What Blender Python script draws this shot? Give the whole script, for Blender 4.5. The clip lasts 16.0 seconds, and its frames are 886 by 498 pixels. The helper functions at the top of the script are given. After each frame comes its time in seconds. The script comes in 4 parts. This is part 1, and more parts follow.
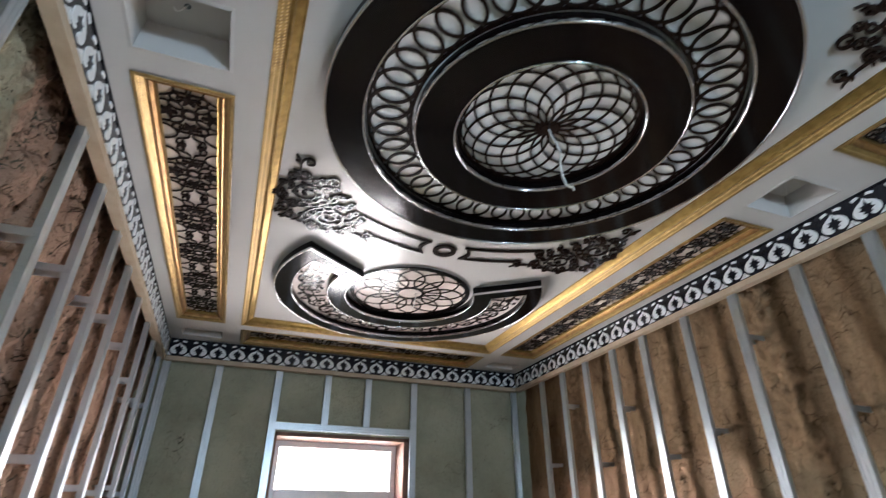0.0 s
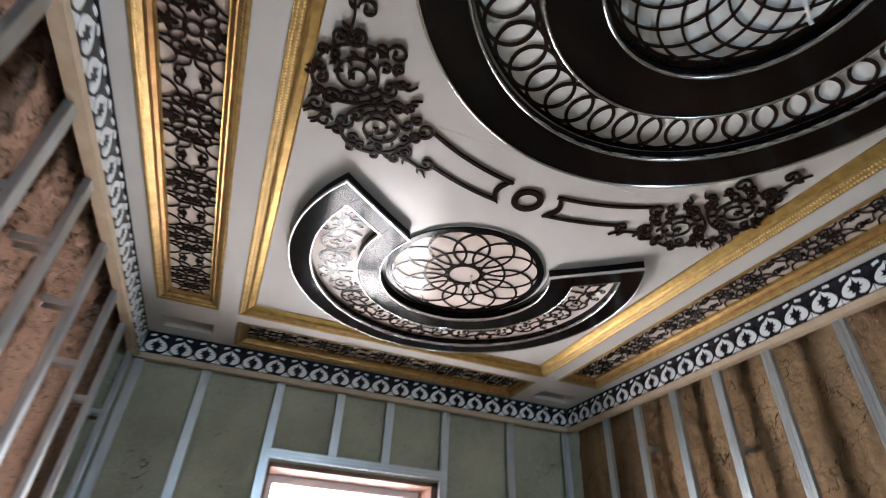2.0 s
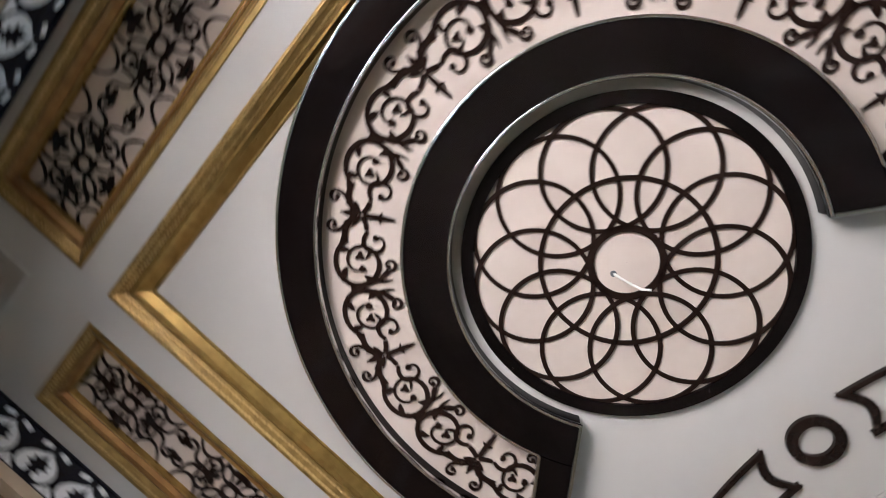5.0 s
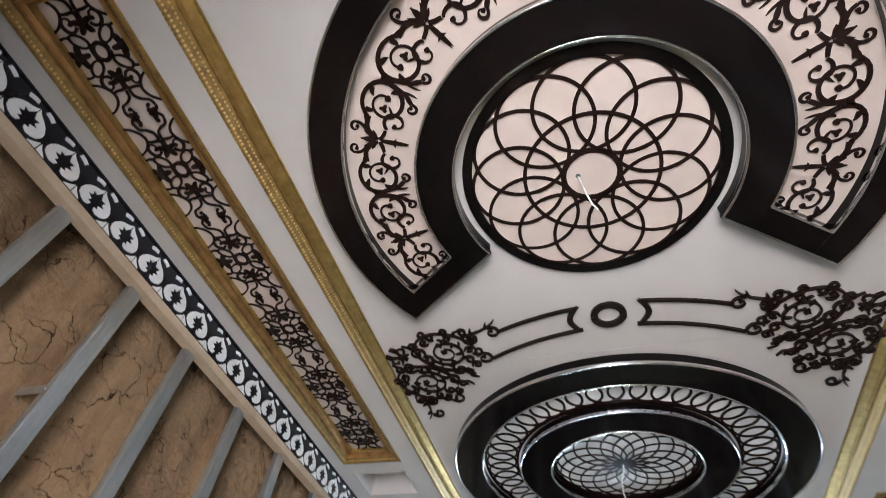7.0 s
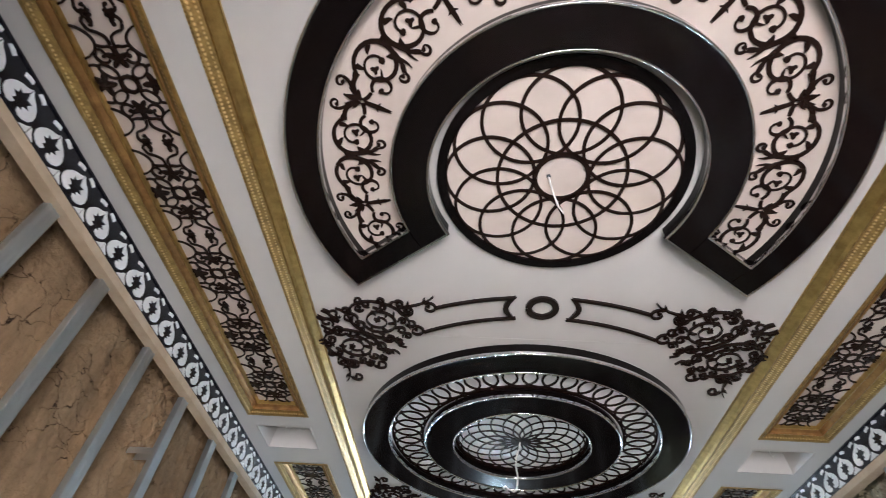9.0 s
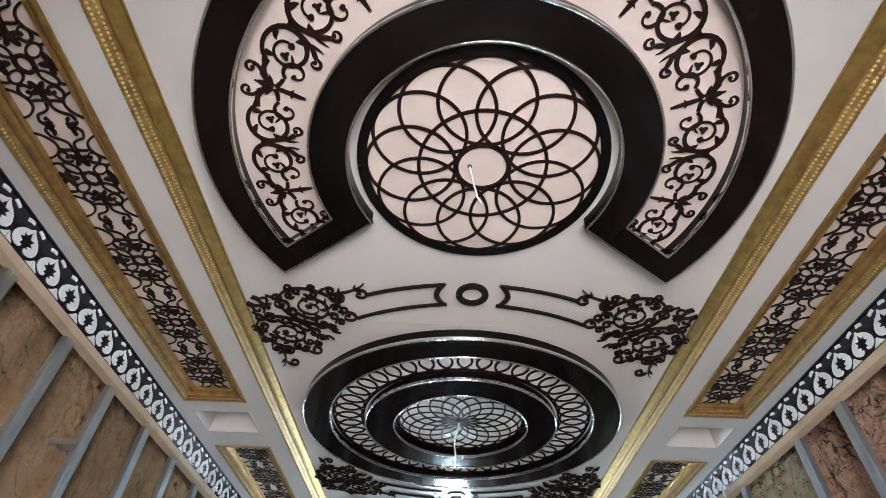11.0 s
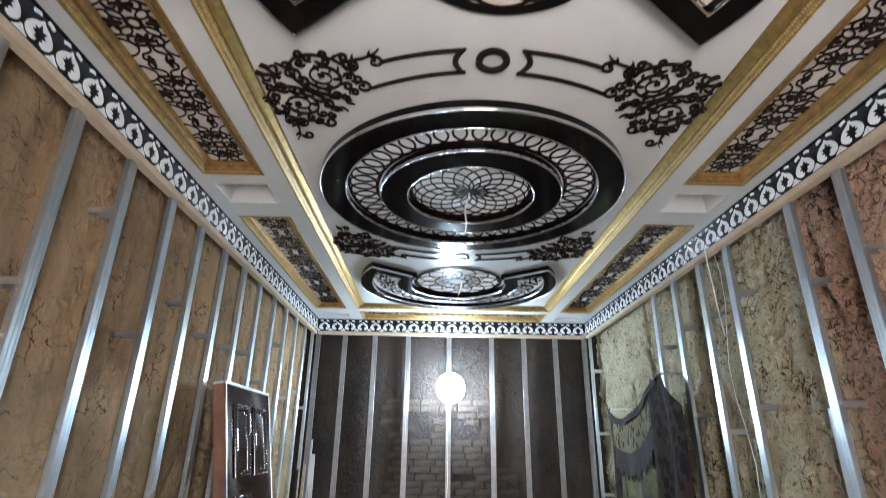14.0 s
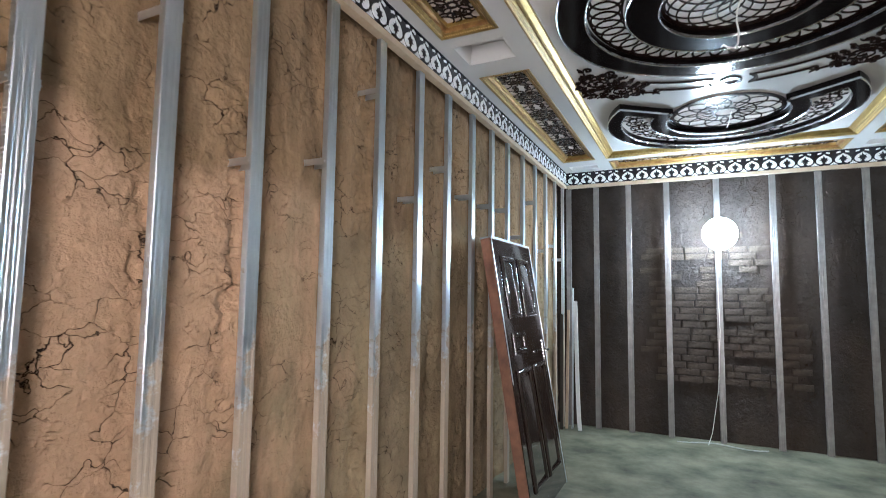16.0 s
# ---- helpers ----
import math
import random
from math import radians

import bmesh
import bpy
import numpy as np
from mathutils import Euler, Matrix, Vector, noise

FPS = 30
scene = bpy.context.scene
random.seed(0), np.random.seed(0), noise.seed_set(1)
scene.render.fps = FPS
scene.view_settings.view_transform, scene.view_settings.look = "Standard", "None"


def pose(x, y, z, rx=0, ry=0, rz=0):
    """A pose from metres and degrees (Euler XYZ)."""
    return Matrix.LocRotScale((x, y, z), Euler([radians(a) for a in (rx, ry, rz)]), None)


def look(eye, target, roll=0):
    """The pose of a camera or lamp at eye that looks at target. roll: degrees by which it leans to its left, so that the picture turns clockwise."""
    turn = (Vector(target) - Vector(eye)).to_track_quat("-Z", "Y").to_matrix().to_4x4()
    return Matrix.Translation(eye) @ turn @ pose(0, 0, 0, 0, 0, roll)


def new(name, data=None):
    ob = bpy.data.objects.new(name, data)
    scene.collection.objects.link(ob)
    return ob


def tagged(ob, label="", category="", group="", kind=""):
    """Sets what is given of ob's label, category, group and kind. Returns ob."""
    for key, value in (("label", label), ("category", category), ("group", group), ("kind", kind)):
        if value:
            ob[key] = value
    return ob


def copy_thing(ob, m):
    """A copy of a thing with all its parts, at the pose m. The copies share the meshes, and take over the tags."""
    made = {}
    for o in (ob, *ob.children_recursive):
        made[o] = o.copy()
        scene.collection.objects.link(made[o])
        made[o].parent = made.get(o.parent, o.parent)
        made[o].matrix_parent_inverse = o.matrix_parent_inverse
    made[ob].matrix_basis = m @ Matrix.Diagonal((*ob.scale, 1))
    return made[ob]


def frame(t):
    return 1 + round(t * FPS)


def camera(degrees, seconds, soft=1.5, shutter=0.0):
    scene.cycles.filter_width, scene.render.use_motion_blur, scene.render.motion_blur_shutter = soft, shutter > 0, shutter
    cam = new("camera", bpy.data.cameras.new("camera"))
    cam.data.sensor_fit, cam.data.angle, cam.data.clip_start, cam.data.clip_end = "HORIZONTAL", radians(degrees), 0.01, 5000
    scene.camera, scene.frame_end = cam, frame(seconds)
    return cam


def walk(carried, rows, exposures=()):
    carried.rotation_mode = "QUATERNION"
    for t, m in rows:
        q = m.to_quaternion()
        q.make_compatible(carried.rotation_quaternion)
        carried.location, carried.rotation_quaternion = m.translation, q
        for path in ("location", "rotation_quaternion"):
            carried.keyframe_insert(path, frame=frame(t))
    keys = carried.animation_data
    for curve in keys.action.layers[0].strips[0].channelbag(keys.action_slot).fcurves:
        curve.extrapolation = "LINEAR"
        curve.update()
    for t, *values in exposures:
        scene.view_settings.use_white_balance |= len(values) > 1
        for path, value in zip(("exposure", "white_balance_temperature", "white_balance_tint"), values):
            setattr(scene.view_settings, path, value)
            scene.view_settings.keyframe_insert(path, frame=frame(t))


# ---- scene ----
cam = camera(81.1, 16.0, soft=0.65, shutter=0.5)
PATH = [
    (0, (-0.979, -1.354, 1.534), (-0.349, 0.286, 2.489), -0.1),
    (0.5, (-1.079, -1.232, 1.521), (-0.507, 0.475, 2.394), -0.4),
    (1, (-1.061, -0.996, 1.473), (-0.546, 0.709, 2.382), -1.2),
    (1.5, (-0.943, -0.672, 1.529), (-0.473, 0.952, 2.598), 1.2),
    (2, (-0.926, -0.304, 1.521), (-0.354, 1.233, 2.667), 3.2),
    (2.5, (-0.759, 0.117, 1.54), (-0.217, 1.386, 2.988), 8.7),
    (3, (-0.636, 0.614, 1.614), (-0.078, 1.71, 3.191), 11.1),
    (3.5, (-0.579, 1.127, 1.596), (0.046, 1.962, 3.303), 15.3),
    (4, (-0.41, 1.628, 1.623), (0.141, 2.075, 3.493), 17.9),
    (4.5, (-0.241, 1.964, 1.653), (0.367, 2.189, 3.545), 28.4),
    (5, (-0.053, 2.233, 1.678), (0.462, 2.176, 3.61), 36.8),
    (5.2, (0.078, 2.272, 1.653), (0.532, 2.07, 3.59), 25.8),
    (7.3, (0.098, 2.817, 1.516), (0.559, 1.555, 2.998), 8.4),
    (7.5, (0.147, 2.829, 1.524), (0.563, 1.525, 2.982), 7.0),
    (8, (0.306, 2.839, 1.498), (0.746, 1.457, 2.875), 5.9),
    (8.5, (0.312, 2.834, 1.516), (0.752, 1.554, 2.989), 4.4),
    (9, (0.258, 2.84, 1.538), (0.408, 1.487, 3.004), 6.0),
    (11.5, (0.065, 2.881, 1.582), (0.089, 1.437, 2.965), 2.3),
    (12, (0.033, 2.891, 1.576), (0.106, 1.403, 2.911), 3.4),
    (12.5, (0.065, 2.884, 1.575), (0.142, 1.3, 2.793), 3.0),
    (13, (0.1, 2.865, 1.567), (0.123, 1.155, 2.603), 1.8),
    (13.5, (0.144, 2.863, 1.557), (0.138, 1.078, 2.46), 1.0),
    (14, (0.215, 2.856, 1.536), (0.187, 0.987, 2.246), 0.9),
    (14.5, (0.259, 2.859, 1.515), (0.178, 0.936, 2.06), 0.5),
    (15, (0.248, 2.868, 1.499), (0.537, 0.935, 1.922), 1.7),
    (15.5, (0.254, 2.883, 1.459), (1.051, 1.072, 1.745), 1.4),
    (16, (0.259, 2.82, 1.497), (1.131, 1.028, 1.668), 0.8),
]
walk(cam, [(t, look(eye, target, roll)) for t, eye, target, roll in PATH], exposures=[(0.0, -0.06, 5640, 9)])

# ---- world and light ----
world = bpy.data.worlds.new("sky")
scene.world = world
world.use_nodes = True
wn = world.node_tree
sky = wn.nodes.new("ShaderNodeTexSky")
sky.sky_type, sky.sun_disc, sky.sun_elevation, sky.sun_rotation = "NISHITA", False, radians(40), radians(60)
wn.links.new(sky.outputs[0], wn.nodes["Background"].inputs[0])
wn.nodes["Background"].inputs[1].default_value = 0.1
BULB_GLOW, DAY_GLOW, DAY_WATTS = 205.0, 7.5, 142.0
daylight = bpy.data.lights.new("window_daylight", "AREA")
daylight.shape, daylight.size, daylight.size_y, daylight.energy, daylight.color = "RECTANGLE", 1.10, 1.42, DAY_WATTS, (1.0, 0.88, 0.79)
new("window_daylight", daylight).matrix_basis = look((-0.085, 3.80, 1.52), (-0.085, 0.0, 1.40))

# ---- measures ----
WX, WY = 1.64, 3.36            # line of the studs' faces
BEAM, TRAY, LOW = 2.955, 3.0, 2.946
TX, TY = 1.075, 2.81           # tray opening
PX0, PX1, PY0, PY1 = 1.20, 1.53, 0.255, 2.80   # long side panels
PS0 = 0.34                     # where the far side panels begin
NY0, NY1 = 2.93, 3.29          # end panels
SQ = 0.14                      # half length of the middle light box
MED = 1.837                    # centre of the end medallions


# ---- materials ----
def node(nt, kind, **inputs):
    n = nt.nodes.new(kind)
    for key, value in inputs.items():
        n.inputs[key.replace("_", " ")].default_value = value
    return n


def material(name, colour, rough=0.5, metal=0.0, other=None, scale=6.0, fine=90.0, bump=0.15, vary=0.5, coat=0.0, spread=0.08, spec=0.5, depth=0.004):
    """Two colours mixed by a broad noise, roughness varied, a fine relief."""
    m = bpy.data.materials.new(name)
    m.use_nodes = True
    nt = m.node_tree
    b = nt.nodes["Principled BSDF"]
    co = nt.nodes.new("ShaderNodeTexCoord")
    big = node(nt, "ShaderNodeTexNoise", Scale=scale, Detail=5.0, Roughness=0.6)
    small = node(nt, "ShaderNodeTexNoise", Scale=fine, Detail=3.0)
    nt.links.new(co.outputs["Object"], big.inputs["Vector"])
    nt.links.new(co.outputs["Object"], small.inputs["Vector"])
    mix = nt.nodes.new("ShaderNodeMix")
    mix.data_type = "RGBA"
    o = other or tuple(c * (1 - 0.3 * vary) for c in colour)
    mix.inputs["A"].default_value = (*colour, 1)
    mix.inputs["B"].default_value = (*o, 1)
    ramp = nt.nodes.new("ShaderNodeMapRange")
    ramp.inputs["From Min"].default_value, ramp.inputs["From Max"].default_value = 0.35, 0.68
    nt.links.new(big.outputs["Fac"], ramp.inputs["Value"])
    nt.links.new(ramp.outputs[0], mix.inputs["Factor"])
    nt.links.new(mix.outputs["Result"], b.inputs["Base Color"])
    rr = nt.nodes.new("ShaderNodeMapRange")
    rr.inputs["To Min"].default_value, rr.inputs["To Max"].default_value = max(0.02, rough - spread), min(1, rough + spread)
    nt.links.new(small.outputs["Fac"], rr.inputs["Value"])
    nt.links.new(rr.outputs[0], b.inputs["Roughness"])
    b.inputs["Metallic"].default_value = metal
    b.inputs["Coat Weight"].default_value = coat
    b.inputs["Coat Roughness"].default_value = 0.05
    b.inputs["Specular IOR Level"].default_value = spec
    bp = node(nt, "ShaderNodeBump", Strength=bump, Distance=depth)
    nt.links.new(small.outputs["Fac"], bp.inputs["Height"])
    nt.links.new(bp.outputs[0], b.inputs["Normal"])
    return m


def mud(name, light, dark, crack_shade=(0.04, 0.022, 0.012), cell=3.2, fleck_shade=0.3, crackiness=0.6, rough=0.95, relief=0.035, pit_shade_from=0.66, gap=0.009, flat=1.0, patch_and_light=None, mid_y=0.0, drift=0.0, warp_by=0.26, gate_by=2.6, upper=None, upper_z=1.85):
    """Earth plaster: two tones, strawy flecks, drying cracks; pit and crevice shade painted dark."""
    m = material(name, light, rough, 0.0, dark, 2.3, 38.0, 0.8, spread=0.04, spec=0.15, depth=0.012)
    nt = m.node_tree
    b = nt.nodes["Principled BSDF"]
    base = b.inputs["Base Color"].links[0].from_socket
    bump0 = b.inputs["Normal"].links[0].from_node
    co = nt.nodes.new("ShaderNodeTexCoord")
    warp = node(nt, "ShaderNodeTexNoise", Scale=7.0, Detail=6.0)
    nt.links.new(co.outputs["Object"], warp.inputs["Vector"])
    add = nt.nodes.new("ShaderNodeVectorMath")
    add.operation = "MULTIPLY_ADD"
    add.inputs[1].default_value = (warp_by, warp_by, warp_by)
    nt.links.new(warp.outputs["Color"], add.inputs[0])
    nt.links.new(co.outputs["Object"], add.inputs[2])
    vor = node(nt, "ShaderNodeTexVoronoi", Scale=cell)
    vor.feature = "DISTANCE_TO_EDGE"
    press = nt.nodes.new("ShaderNodeMapping")
    press.inputs["Scale"].default_value = (1.0, 1.0, flat)
    nt.links.new(add.outputs[0], press.inputs["Vector"])
    nt.links.new(press.outputs[0], vor.inputs["Vector"])
    line = nt.nodes.new("ShaderNodeMapRange")
    line.inputs["From Min"].default_value, line.inputs["From Max"].default_value = 0.001, gap
    line.inputs["To Min"].default_value, line.inputs["To Max"].default_value = 1.0, 0.0
    nt.links.new(vor.outputs["Distance"], line.inputs["Value"])
    gate = node(nt, "ShaderNodeTexNoise", Scale=gate_by, Detail=4.0)
    nt.links.new(co.outputs["Object"], gate.inputs["Vector"])
    open_ = nt.nodes.new("ShaderNodeMapRange")
    open_.inputs["From Min"].default_value, open_.inputs["From Max"].default_value = 0.62 - 0.3 * crackiness, 0.72 - 0.3 * crackiness
    nt.links.new(gate.outputs["Fac"], open_.inputs["Value"])
    mul = nt.nodes.new("ShaderNodeMath")
    mul.operation = "MULTIPLY"
    nt.links.new(line.outputs[0], mul.inputs[0])
    nt.links.new(open_.outputs[0], mul.inputs[1])
    # dark lines of drying cracks; on lumpy walls they paint crevice shade too
    mixc = nt.nodes.new("ShaderNodeMix")
    mixc.data_type = "RGBA"
    mixc.inputs["B"].default_value = (*crack_shade, 1)
    nt.links.new(mul.outputs[0], mixc.inputs["Factor"])
    # a second tone in tall patches; drift paints light's change along y into it
    tone_mask = None
    if patch_and_light:
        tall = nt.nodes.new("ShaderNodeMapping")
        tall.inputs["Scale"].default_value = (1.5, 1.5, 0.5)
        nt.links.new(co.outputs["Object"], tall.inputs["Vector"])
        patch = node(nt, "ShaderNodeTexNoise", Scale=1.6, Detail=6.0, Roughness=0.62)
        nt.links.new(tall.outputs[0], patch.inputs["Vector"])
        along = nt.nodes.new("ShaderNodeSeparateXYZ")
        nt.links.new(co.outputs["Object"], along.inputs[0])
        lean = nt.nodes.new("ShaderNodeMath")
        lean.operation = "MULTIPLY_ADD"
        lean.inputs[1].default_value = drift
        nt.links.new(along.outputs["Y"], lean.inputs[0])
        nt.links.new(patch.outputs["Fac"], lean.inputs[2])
        tone_mask = nt.nodes.new("ShaderNodeMapRange")
        tone_mask.inputs["From Min"].default_value = 0.46 + drift * mid_y
        tone_mask.inputs["From Max"].default_value = 0.60 + drift * mid_y
        nt.links.new(lean.outputs[0], tone_mask.inputs["Value"])
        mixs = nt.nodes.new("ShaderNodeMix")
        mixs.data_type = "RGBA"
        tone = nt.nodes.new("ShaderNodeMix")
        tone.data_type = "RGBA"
        tone.inputs["A"].default_value = (*patch_and_light, 1)
        tone.inputs["B"].default_value = (*[c * 0.72 for c in patch_and_light], 1)
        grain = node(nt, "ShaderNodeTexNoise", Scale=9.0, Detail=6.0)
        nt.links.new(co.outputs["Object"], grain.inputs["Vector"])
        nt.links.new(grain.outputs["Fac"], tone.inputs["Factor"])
        nt.links.new(tone_mask.outputs[0], mixs.inputs["Factor"])
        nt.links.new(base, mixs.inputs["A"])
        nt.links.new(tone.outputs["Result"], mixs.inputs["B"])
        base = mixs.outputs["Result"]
    # an older, coarser coat left bare above an uneven line
    if upper:
        line_z = nt.nodes.new("ShaderNodeSeparateXYZ")
        nt.links.new(co.outputs["Object"], line_z.inputs[0])
        wander = node(nt, "ShaderNodeTexNoise", Scale=1.3, Detail=7.0, Roughness=0.6)
        nt.links.new(co.outputs["Object"], wander.inputs["Vector"])
        level = nt.nodes.new("ShaderNodeMath")
        level.operation = "MULTIPLY_ADD"
        level.inputs[1].default_value = 1.1
        nt.links.new(wander.outputs["Fac"], level.inputs[0])
        nt.links.new(line_z.outputs["Z"], level.inputs[2])
        bare = nt.nodes.new("ShaderNodeMapRange")
        bare.inputs["From Min"].default_value, bare.inputs["From Max"].default_value = upper_z + 0.52, upper_z + 0.66
        nt.links.new(level.outputs[0], bare.inputs["Value"])
        # upright streaks of a darker tone within the upper coat
        streak = nt.nodes.new("ShaderNodeMapping")
        streak.inputs["Scale"].default_value = (4.0, 4.0, 0.9)
        nt.links.new(co.outputs["Object"], streak.inputs["Vector"])
        streak_noise = node(nt, "ShaderNodeTexNoise", Scale=1.5, Detail=6.0, Roughness=0.65)
        nt.links.new(streak.outputs[0], streak_noise.inputs["Vector"])
        shade = nt.nodes.new("ShaderNodeMapRange")
        shade.inputs["From Min"].default_value, shade.inputs["From Max"].default_value = 0.40, 0.62
        nt.links.new(streak_noise.outputs["Fac"], shade.inputs["Value"])
        coat_tone = nt.nodes.new("ShaderNodeMix")
        coat_tone.data_type = "RGBA"
        coat_tone.inputs["A"].default_value = (*upper, 1)
        coat_tone.inputs["B"].default_value = (*[c * 0.6 for c in upper], 1)
        nt.links.new(shade.outputs[0], coat_tone.inputs["Factor"])
        mixu = nt.nodes.new("ShaderNodeMix")
        mixu.data_type = "RGBA"
        nt.links.new(bare.outputs[0], mixu.inputs["Factor"])
        nt.links.new(base, mixu.inputs["A"])
        nt.links.new(coat_tone.outputs["Result"], mixu.inputs["B"])
        base = mixu.outputs["Result"]
    # strawy flecks; the same dark colour paints shade into each pit
    stretch = nt.nodes.new("ShaderNodeMapping")
    stretch.inputs["Scale"].default_value = (60, 22, 60)
    stretch.inputs["Rotation"].default_value = (0.7, 0.3, 0.4)
    nt.links.new(add.outputs[0], stretch.inputs["Vector"])
    bits = node(nt, "ShaderNodeTexNoise", Scale=1.0, Detail=2.0)
    nt.links.new(stretch.outputs[0], bits.inputs["Vector"])
    pit = nt.nodes.new("ShaderNodeMapRange")
    pit.inputs["From Min"].default_value, pit.inputs["From Max"].default_value = pit_shade_from, pit_shade_from + 0.08
    pit.inputs["To Max"].default_value = fleck_shade
    nt.links.new(bits.outputs["Fac"], pit.inputs["Value"])
    mixp = nt.nodes.new("ShaderNodeMix")
    mixp.data_type = "RGBA"
    mixp.inputs["B"].default_value = (*[c * 0.3 for c in dark], 1)
    nt.links.new(pit.outputs[0], mixp.inputs["Factor"])
    nt.links.new(base, mixp.inputs["A"])
    nt.links.new(mixp.outputs["Result"], mixc.inputs["A"])
    nt.links.new(mixc.outputs["Result"], b.inputs["Base Color"])
    lump = node(nt, "ShaderNodeTexNoise", Scale=13.0, Detail=6.0, Roughness=0.65)
    nt.links.new(co.outputs["Object"], lump.inputs["Vector"])
    mid = node(nt, "ShaderNodeBump", Strength=0.9, Distance=relief)
    nt.links.new(lump.outputs["Fac"], mid.inputs["Height"])
    nt.links.new(bump0.outputs[0], mid.inputs["Normal"])
    bump0 = mid
    deep = node(nt, "ShaderNodeBump", Strength=1.0, Distance=0.02)
    deep.invert = True
    nt.links.new(mul.outputs[0], deep.inputs["Height"])
    nt.links.new(bump0.outputs[0], deep.inputs["Normal"])
    nt.links.new(deep.outputs[0], b.inputs["Normal"])
    return m


def embossed(name, colour, dark, rough, pitch=0.014):
    """Gilded plastic moulding with rows of small stamped dots."""
    m = material(name, colour, rough, 0.6, dark, 30.0, 160.0, 0.3, spread=0.1)
    nt = m.node_tree
    b = nt.nodes["Principled BSDF"]
    bump0 = b.inputs["Normal"].links[0].from_node
    base = b.inputs["Base Color"].links[0].from_socket
    co = nt.nodes.new("ShaderNodeTexCoord")
    vor = node(nt, "ShaderNodeTexVoronoi", Scale=1 / pitch, Randomness=0.15)
    nt.links.new(co.outputs["Object"], vor.inputs["Vector"])
    dot = nt.nodes.new("ShaderNodeMapRange")
    dot.inputs["From Min"].default_value, dot.inputs["From Max"].default_value = 0.2, 0.42
    dot.inputs["To Min"].default_value, dot.inputs["To Max"].default_value = 1.0, 0.0
    nt.links.new(vor.outputs["Distance"], dot.inputs["Value"])
    mix = nt.nodes.new("ShaderNodeMix")
    mix.data_type = "RGBA"
    mix.inputs["B"].default_value = (*[min(1, c * 1.5 + 0.06) for c in colour], 1)
    nt.links.new(dot.outputs[0], mix.inputs["Factor"])
    nt.links.new(base, mix.inputs["A"])
    nt.links.new(mix.outputs["Result"], b.inputs["Base Color"])
    bp = node(nt, "ShaderNodeBump", Strength=0.6, Distance=0.003)
    nt.links.new(dot.outputs[0], bp.inputs["Height"])
    nt.links.new(bump0.outputs[0], bp.inputs["Normal"])
    nt.links.new(bp.outputs[0], b.inputs["Normal"])
    return m


def glow(name, colour, strength):
    m = bpy.data.materials.new(name)
    m.use_nodes = True
    b = m.node_tree.nodes["Principled BSDF"]
    b.inputs["Base Color"].default_value = (*colour, 1)
    b.inputs["Emission Color"].default_value = (*colour, 1)
    b.inputs["Emission Strength"].default_value = strength
    return m


M_WHITE = material("glossy_white_panel", (0.57, 0.55, 0.53), 0.22, 0, (0.53, 0.51, 0.495), 1.5, 30, 0.02, spread=0.04, spec=0.17)
M_CREAM = material("cream_backing", (0.62, 0.54, 0.49), 0.13, 0, (0.56, 0.48, 0.43), 5, 60, 0.02, spread=0.03, spec=0.28)
M_BLACK = material("black_mirror_panel", (0.004, 0.003, 0.003), 0.12, 0, (0.006, 0.004, 0.004), 3, 40, 0.0, spread=0.02, spec=0.17)
M_BROWN = material("dark_brown_cutwork", (0.013, 0.0065, 0.005), 0.16, 0, (0.017, 0.009, 0.007), 25, 120, 0.03, spread=0.03, spec=0.28)
M_SILVER = material("silver_edge", (0.82, 0.82, 0.84), 0.16, 1.0, None, 10, 100, 0.05, vary=0.3)
M_GOLD = embossed("gilt_moulding", (0.40, 0.26, 0.08), (0.22, 0.14, 0.045), 0.42)
M_GOLD_PLAIN = material("gilt_fillet", (0.50, 0.34, 0.11), 0.32, 0.85, (0.34, 0.22, 0.07), 26, 140, 0.3)
M_COPPER = material("brown_gilt_step", (0.42, 0.24, 0.08), 0.36, 0.7, (0.25, 0.13, 0.05), 22, 150, 0.3)
M_NAVY = material("black_frieze_board", (0.010, 0.010, 0.016), 0.22, 0, (0.018, 0.018, 0.024), 10, 80, 0.03)
M_MOTIF = material("white_frieze_motif", (0.86, 0.87, 0.88), 0.18, 0, (0.80, 0.81, 0.82), 12, 90, 0.04)
M_PINE = material("pale_timber_batten", (0.55, 0.44, 0.32), 0.6, 0, (0.44, 0.33, 0.22), 9, 70, 0.2)
M_ZINC = material("galvanised_steel", (0.72, 0.77, 0.82), 0.32, 0.95, (0.62, 0.67, 0.72), 5, 40, 0.0, spread=0.03)
